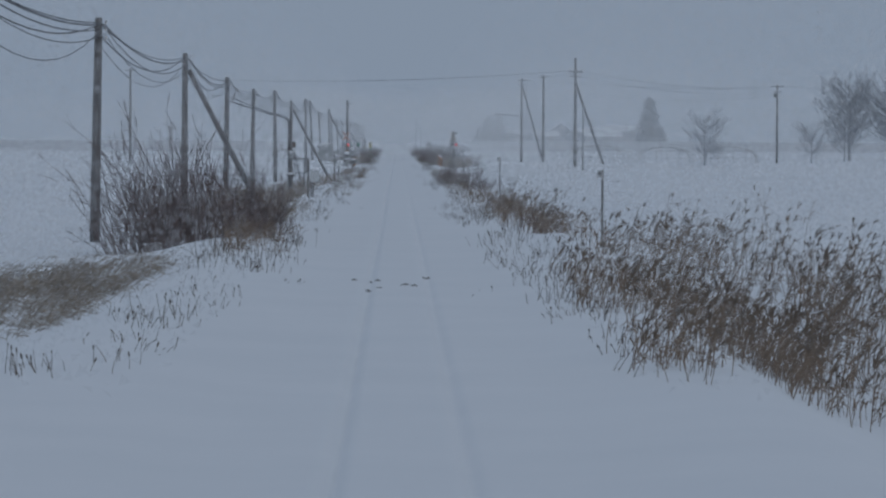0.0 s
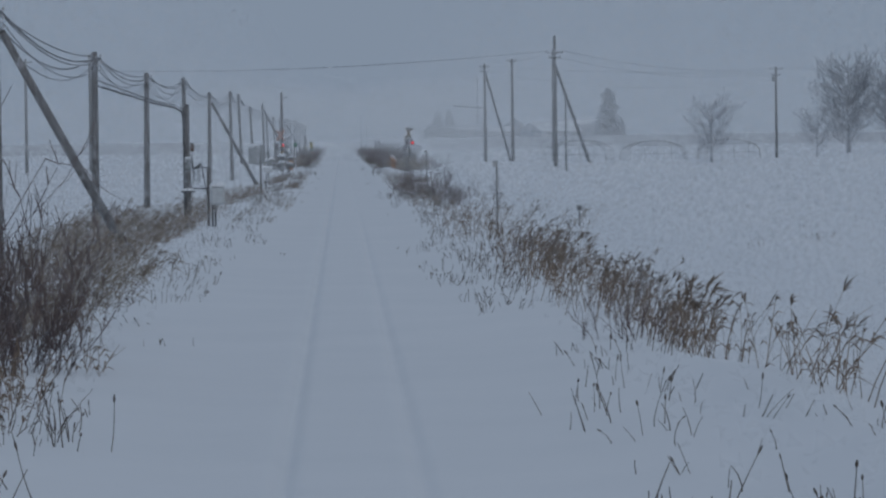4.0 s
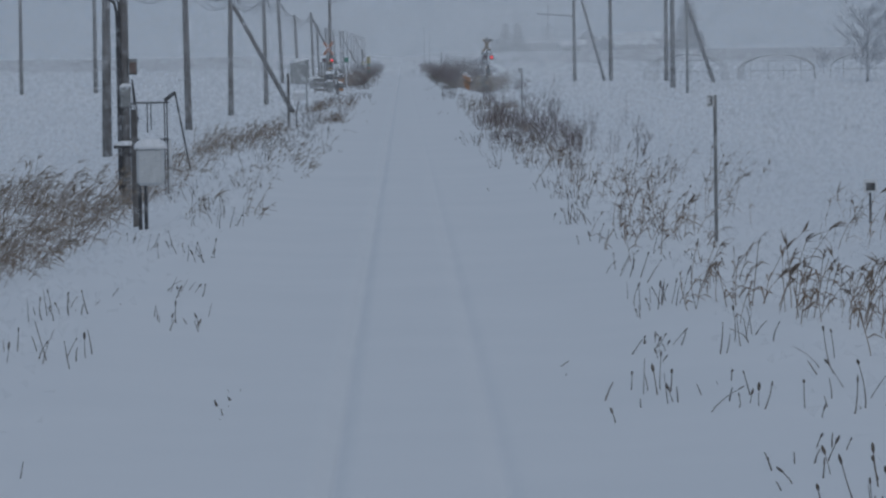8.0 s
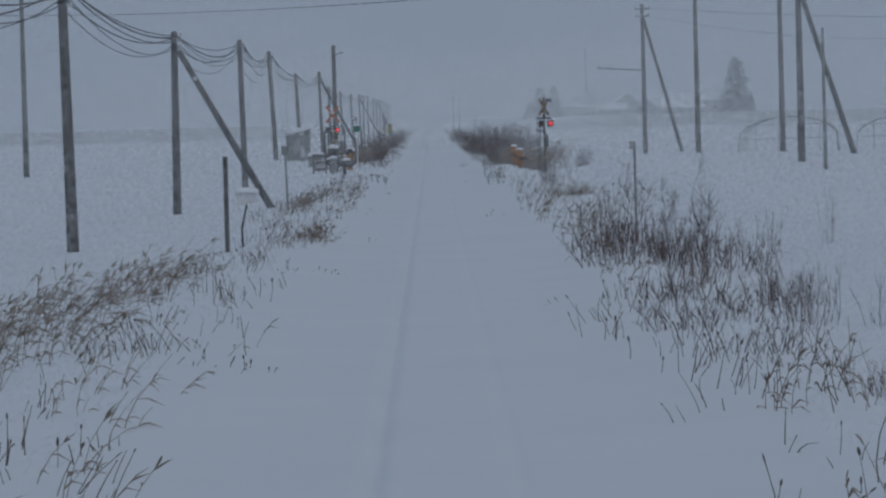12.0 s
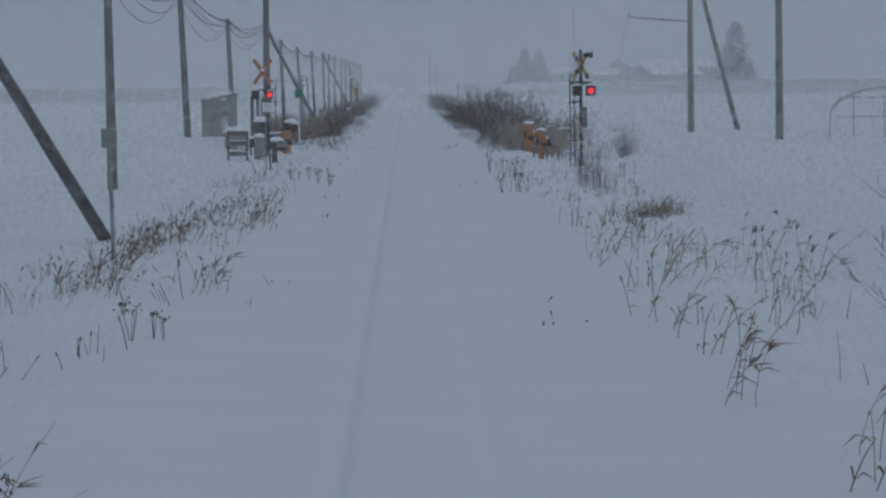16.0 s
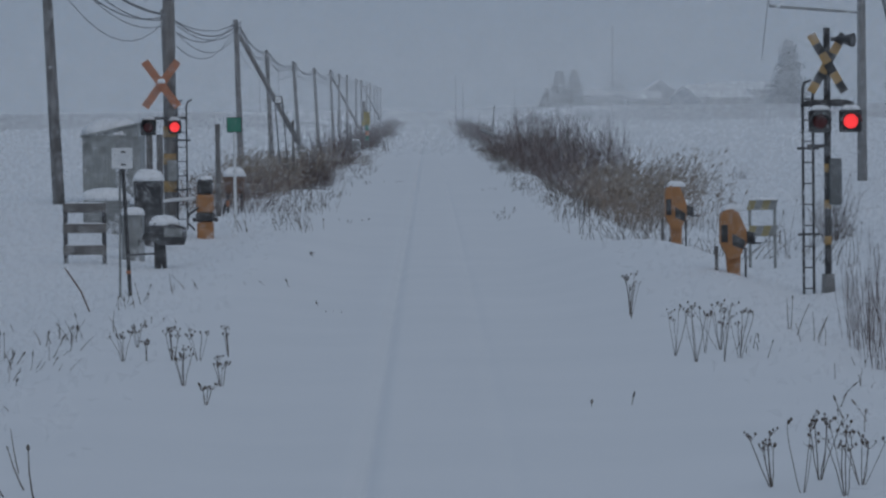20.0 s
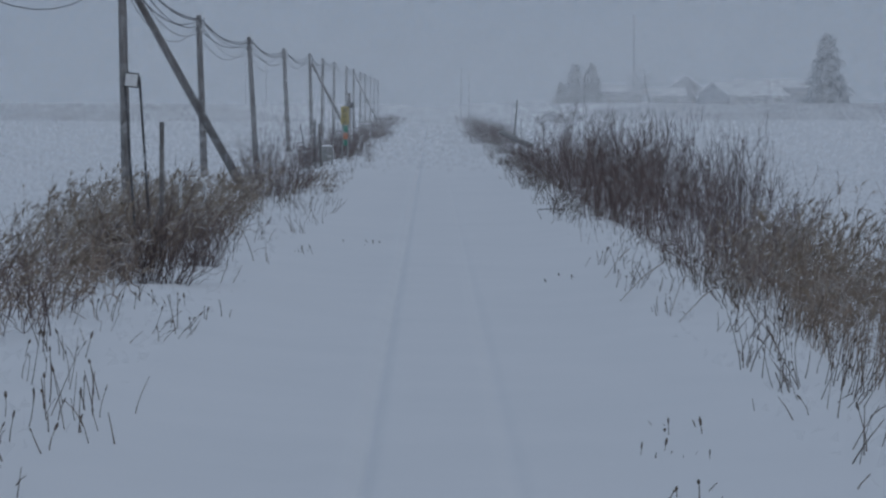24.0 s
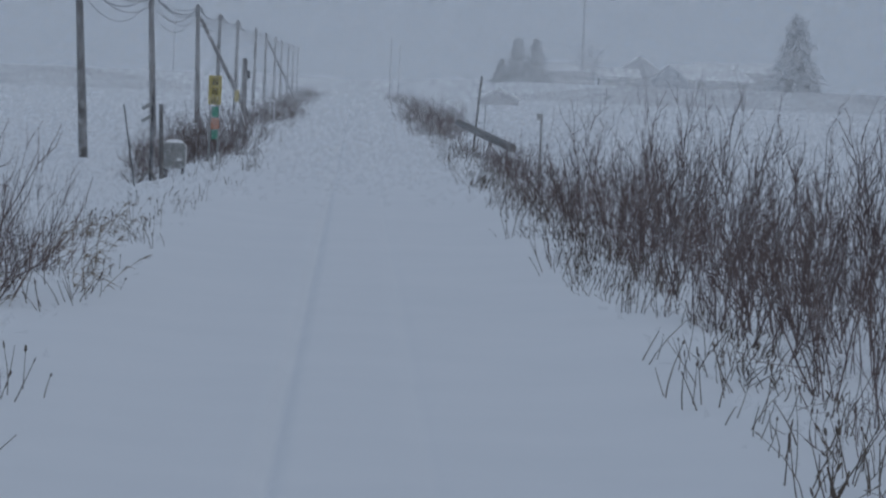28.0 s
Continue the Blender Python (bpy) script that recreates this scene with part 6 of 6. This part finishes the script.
# ---- farm across the road ----
def farmhouse(x, y, w, d, wall, rise, label, turn=0.0, windows=2, z=None):
    g = (gz(x, y) if z is None else z) - 0.2
    t = thing("farmhouse", (x, y, g), label, "house", "farm buildings", turn)
    for sy in (-1, 1):
        s = Shape()
        s.box((0, sy * d / 2, wall / 2), (w, 0.2, wall), 0.02)
        part("wall", s, FAR_WALL, t)
    for sx in (-1, 1):
        s = Shape()
        a, b = sx * w / 2 - 0.1, sx * w / 2 + 0.1
        s.add([(a, -d / 2, 0), (a, d / 2, 0), (a, d / 2, wall), (a, 0, wall + rise), (a, -d / 2, wall), (b, -d / 2, 0), (b, d / 2, 0), (b, d / 2, wall), (b, 0, wall + rise), (b, -d / 2, wall)],
              [(0, 4, 3, 2, 1), (5, 6, 7, 8, 9), (0, 1, 6, 5), (1, 2, 7, 6), (2, 3, 8, 7), (3, 4, 9, 8), (4, 0, 5, 9)])
        part("gable", s, FAR_WALL, t)
    for sy in (-1, 1):
        s = Shape()
        ang = math.degrees(math.atan2(rise, d / 2))
        ln = math.hypot(rise, d / 2) + 0.5
        s.box((0, sy * d / 4 * 1.06, wall + rise / 2 + 0.08), (w + 0.9, ln, 0.28), 0.08, (-sy * ang, 0, 0))
        part("roof", s, SNOW_CAP, t, "roof slope under deep snow")
    for k in range(windows):
        s = Shape()
        x1 = -w / 2 + (k + 0.5) * w / windows
        s.box((x1, -d / 2 - 0.1, wall * 0.55), (1.3, 0.08, 1.0), 0.02)
        wd = part("window", s, PAINT_WHITE, t)
        s = Shape()
        s.box((x1, -d / 2 - 0.15, wall * 0.55), (1.1, 0.02, 0.8), 0.004)
        part("pane", s, STEEL_GREY, wd, "grey window pane")
    return t


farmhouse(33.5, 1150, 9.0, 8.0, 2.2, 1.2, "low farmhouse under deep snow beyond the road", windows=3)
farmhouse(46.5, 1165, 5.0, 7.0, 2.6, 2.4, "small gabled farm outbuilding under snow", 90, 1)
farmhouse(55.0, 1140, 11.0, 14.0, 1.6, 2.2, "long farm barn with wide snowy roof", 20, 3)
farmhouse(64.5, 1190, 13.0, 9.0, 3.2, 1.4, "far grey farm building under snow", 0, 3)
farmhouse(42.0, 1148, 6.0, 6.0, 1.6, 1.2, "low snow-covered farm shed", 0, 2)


def greenhouse(x, y, w, length, h, label):
    g = gz(x, y) - 0.1
    t = thing("greenhouse", (x, y, g), label, "greenhouse", "greenhouses", -6.0)
    n = 12
    arc = [(-w / 2 * math.cos(math.pi * k / n), h * (0.4 + 0.6 * math.sin(math.pi * k / n)) if 0 < k < n else 0.0) for k in range(n + 1)]
    for j in range(int(length / 2.4) + 1):
        s = Shape()
        s.tube([(px, j * 2.4, pz) for px, pz in arc], 0.012 if j else 0.022, 6)
        part("rib", s, GALVANISED if j else STEEL_GREY, t)
    for k in (2, 4, 6, 8, 10):
        s = Shape()
        s.tube([(arc[k][0], 0, arc[k][1] + 0.03), (arc[k][0], length, arc[k][1] + 0.03)], 0.018, 5)
        part("purlin", s, GALVANISED, t)
    for sx in (-0.6, 0.6, -w * 0.32, w * 0.32):
        s = Shape()
        s.tube([(sx, 0, 0), (sx, 0, h * 0.85)], 0.02, 6)
        part("end_post", s, STEEL_GREY, t)
    for z in (1.05, h * 0.8):
        s = Shape()
        s.tube([(-w * 0.44, 0, z), (w * 0.44, 0, z)], 0.02, 6)
        part("end_rail", s, STEEL_GREY, t)
    return t


greenhouse(22.05, 455.0, 6.2, 24, 2.4, "bare arched pipe greenhouse skeleton in the field")
greenhouse(29.6, 457.0, 6.2, 24, 2.3, "bare arched pipe greenhouse skeleton in the field")
greenhouse(37.2, 459.0, 6.2, 24, 2.3, "bare arched pipe greenhouse skeleton in the field")
farmhouse(14.2, 900.0, 5.0, 3.8, 0.8, 0.9, "small gabled field hut half sunk in snow", 90, 0)

# bits of broken stalk lying on the snow between the rails
rngd = random.Random(9)
for x, y in ((-0.55, 80.5), (-0.42, 79.0), (0.58, 82.0), (0.5, 81.2), (0.28, 76.4), (0.12, 76.8), (-0.6, 75.2), (-0.38, 75.0), (-0.9, 79.6)):
    s = Shape()
    for k in range(3):
        a = rngd.uniform(0, 3.1)
        ln = rngd.uniform(0.03, 0.08)
        c, z = (rngd.uniform(-0.05, 0.05), rngd.uniform(-0.2, 0.2)), rngd.uniform(0.005, 0.03)
        s.tube([(c[0] - math.cos(a) * ln, c[1] - math.sin(a) * ln, z), (c[0] + math.cos(a) * ln, c[1] + math.sin(a) * ln, z + rngd.uniform(0, 0.04))], 0.007, 5)
    solid("stalk_litter", s, WEED, "broken dark stalks lying on smooth snow", "debris", (x, y, gz(x, y)), "stalk litter")

# ---- haze of snowy air over the line, imitated by oversized faint flakes ----
def haze_flakes(seed, n, bands, y0, y1, z0, z1, size, mat=HAZE_FLAKE):
    """Three-cornered haze flakes, far larger than real ones, at random places; bands: stretches across the line that
    they fill.
    """
    rng = np.random.RandomState(seed)
    width = np.array([b - a for a, b in bands])
    k = rng.choice(len(bands), n, p=width / width.sum())
    low = np.array([a for a, b in bands])
    c = np.stack([low[k] + rng.uniform(0, 1, n) * width[k], rng.uniform(y0, y1, n), rng.uniform(z0, z1, n)], -1)
    a = rng.normal(0, 1, (n, 3))
    a /= np.linalg.norm(a, axis=1)[:, None]
    b = np.cross(a, rng.normal(0, 1, (n, 3)))
    b /= np.linalg.norm(b, axis=1)[:, None]
    r = size * rng.uniform(0.6, 1.2, (n, 1))
    v = np.stack([c + a * r, c - a * r * 0.5 + b * r * 0.87, c - a * r * 0.5 - b * r * 0.87], 1).reshape(-1, 3)
    me = bpy.data.meshes.new("snow_haze")
    me.vertices.add(n * 3)
    me.vertices.foreach_set("co", v.astype(np.float32).ravel())
    me.loops.add(n * 3)
    me.loops.foreach_set("vertex_index", np.arange(n * 3, dtype=np.int32))
    me.polygons.add(n)
    me.polygons.foreach_set("loop_start", np.arange(0, n * 3, 3, dtype=np.int32))
    me.update(calc_edges=True)
    me.materials.append(mat)
    return tagged(new("snow_haze", me), "large faint flakes filling the air as snow haze", "snowflakes", kind="stuff")


haze_flakes(77, 350000, ((-10, -2.7), (2.7, 10)), 40, 445, -0.2, 7.5, 0.08)
haze_flakes(76, 88000, ((-10, -2.7), (2.7, 10)), 445, 570, -0.2, 7.5, 0.08)
haze_flakes(78, 164000, ((-16, -10), (10, 22)), 60, 570, -0.2, 11, 0.12)
haze_flakes(80, 180000, ((-18, 22),), 570, 700, 0, 11, 0.15)
haze_flakes(79, 264000, ((-20, 26),), 700, 1080, 0, 12, 0.22)
haze_flakes(81, 220000, ((26, 110),), 560, 1130, 0, 16, 0.32)
haze_flakes(82, 130000, ((-90, -20),), 700, 1130, 0, 12, 0.32)
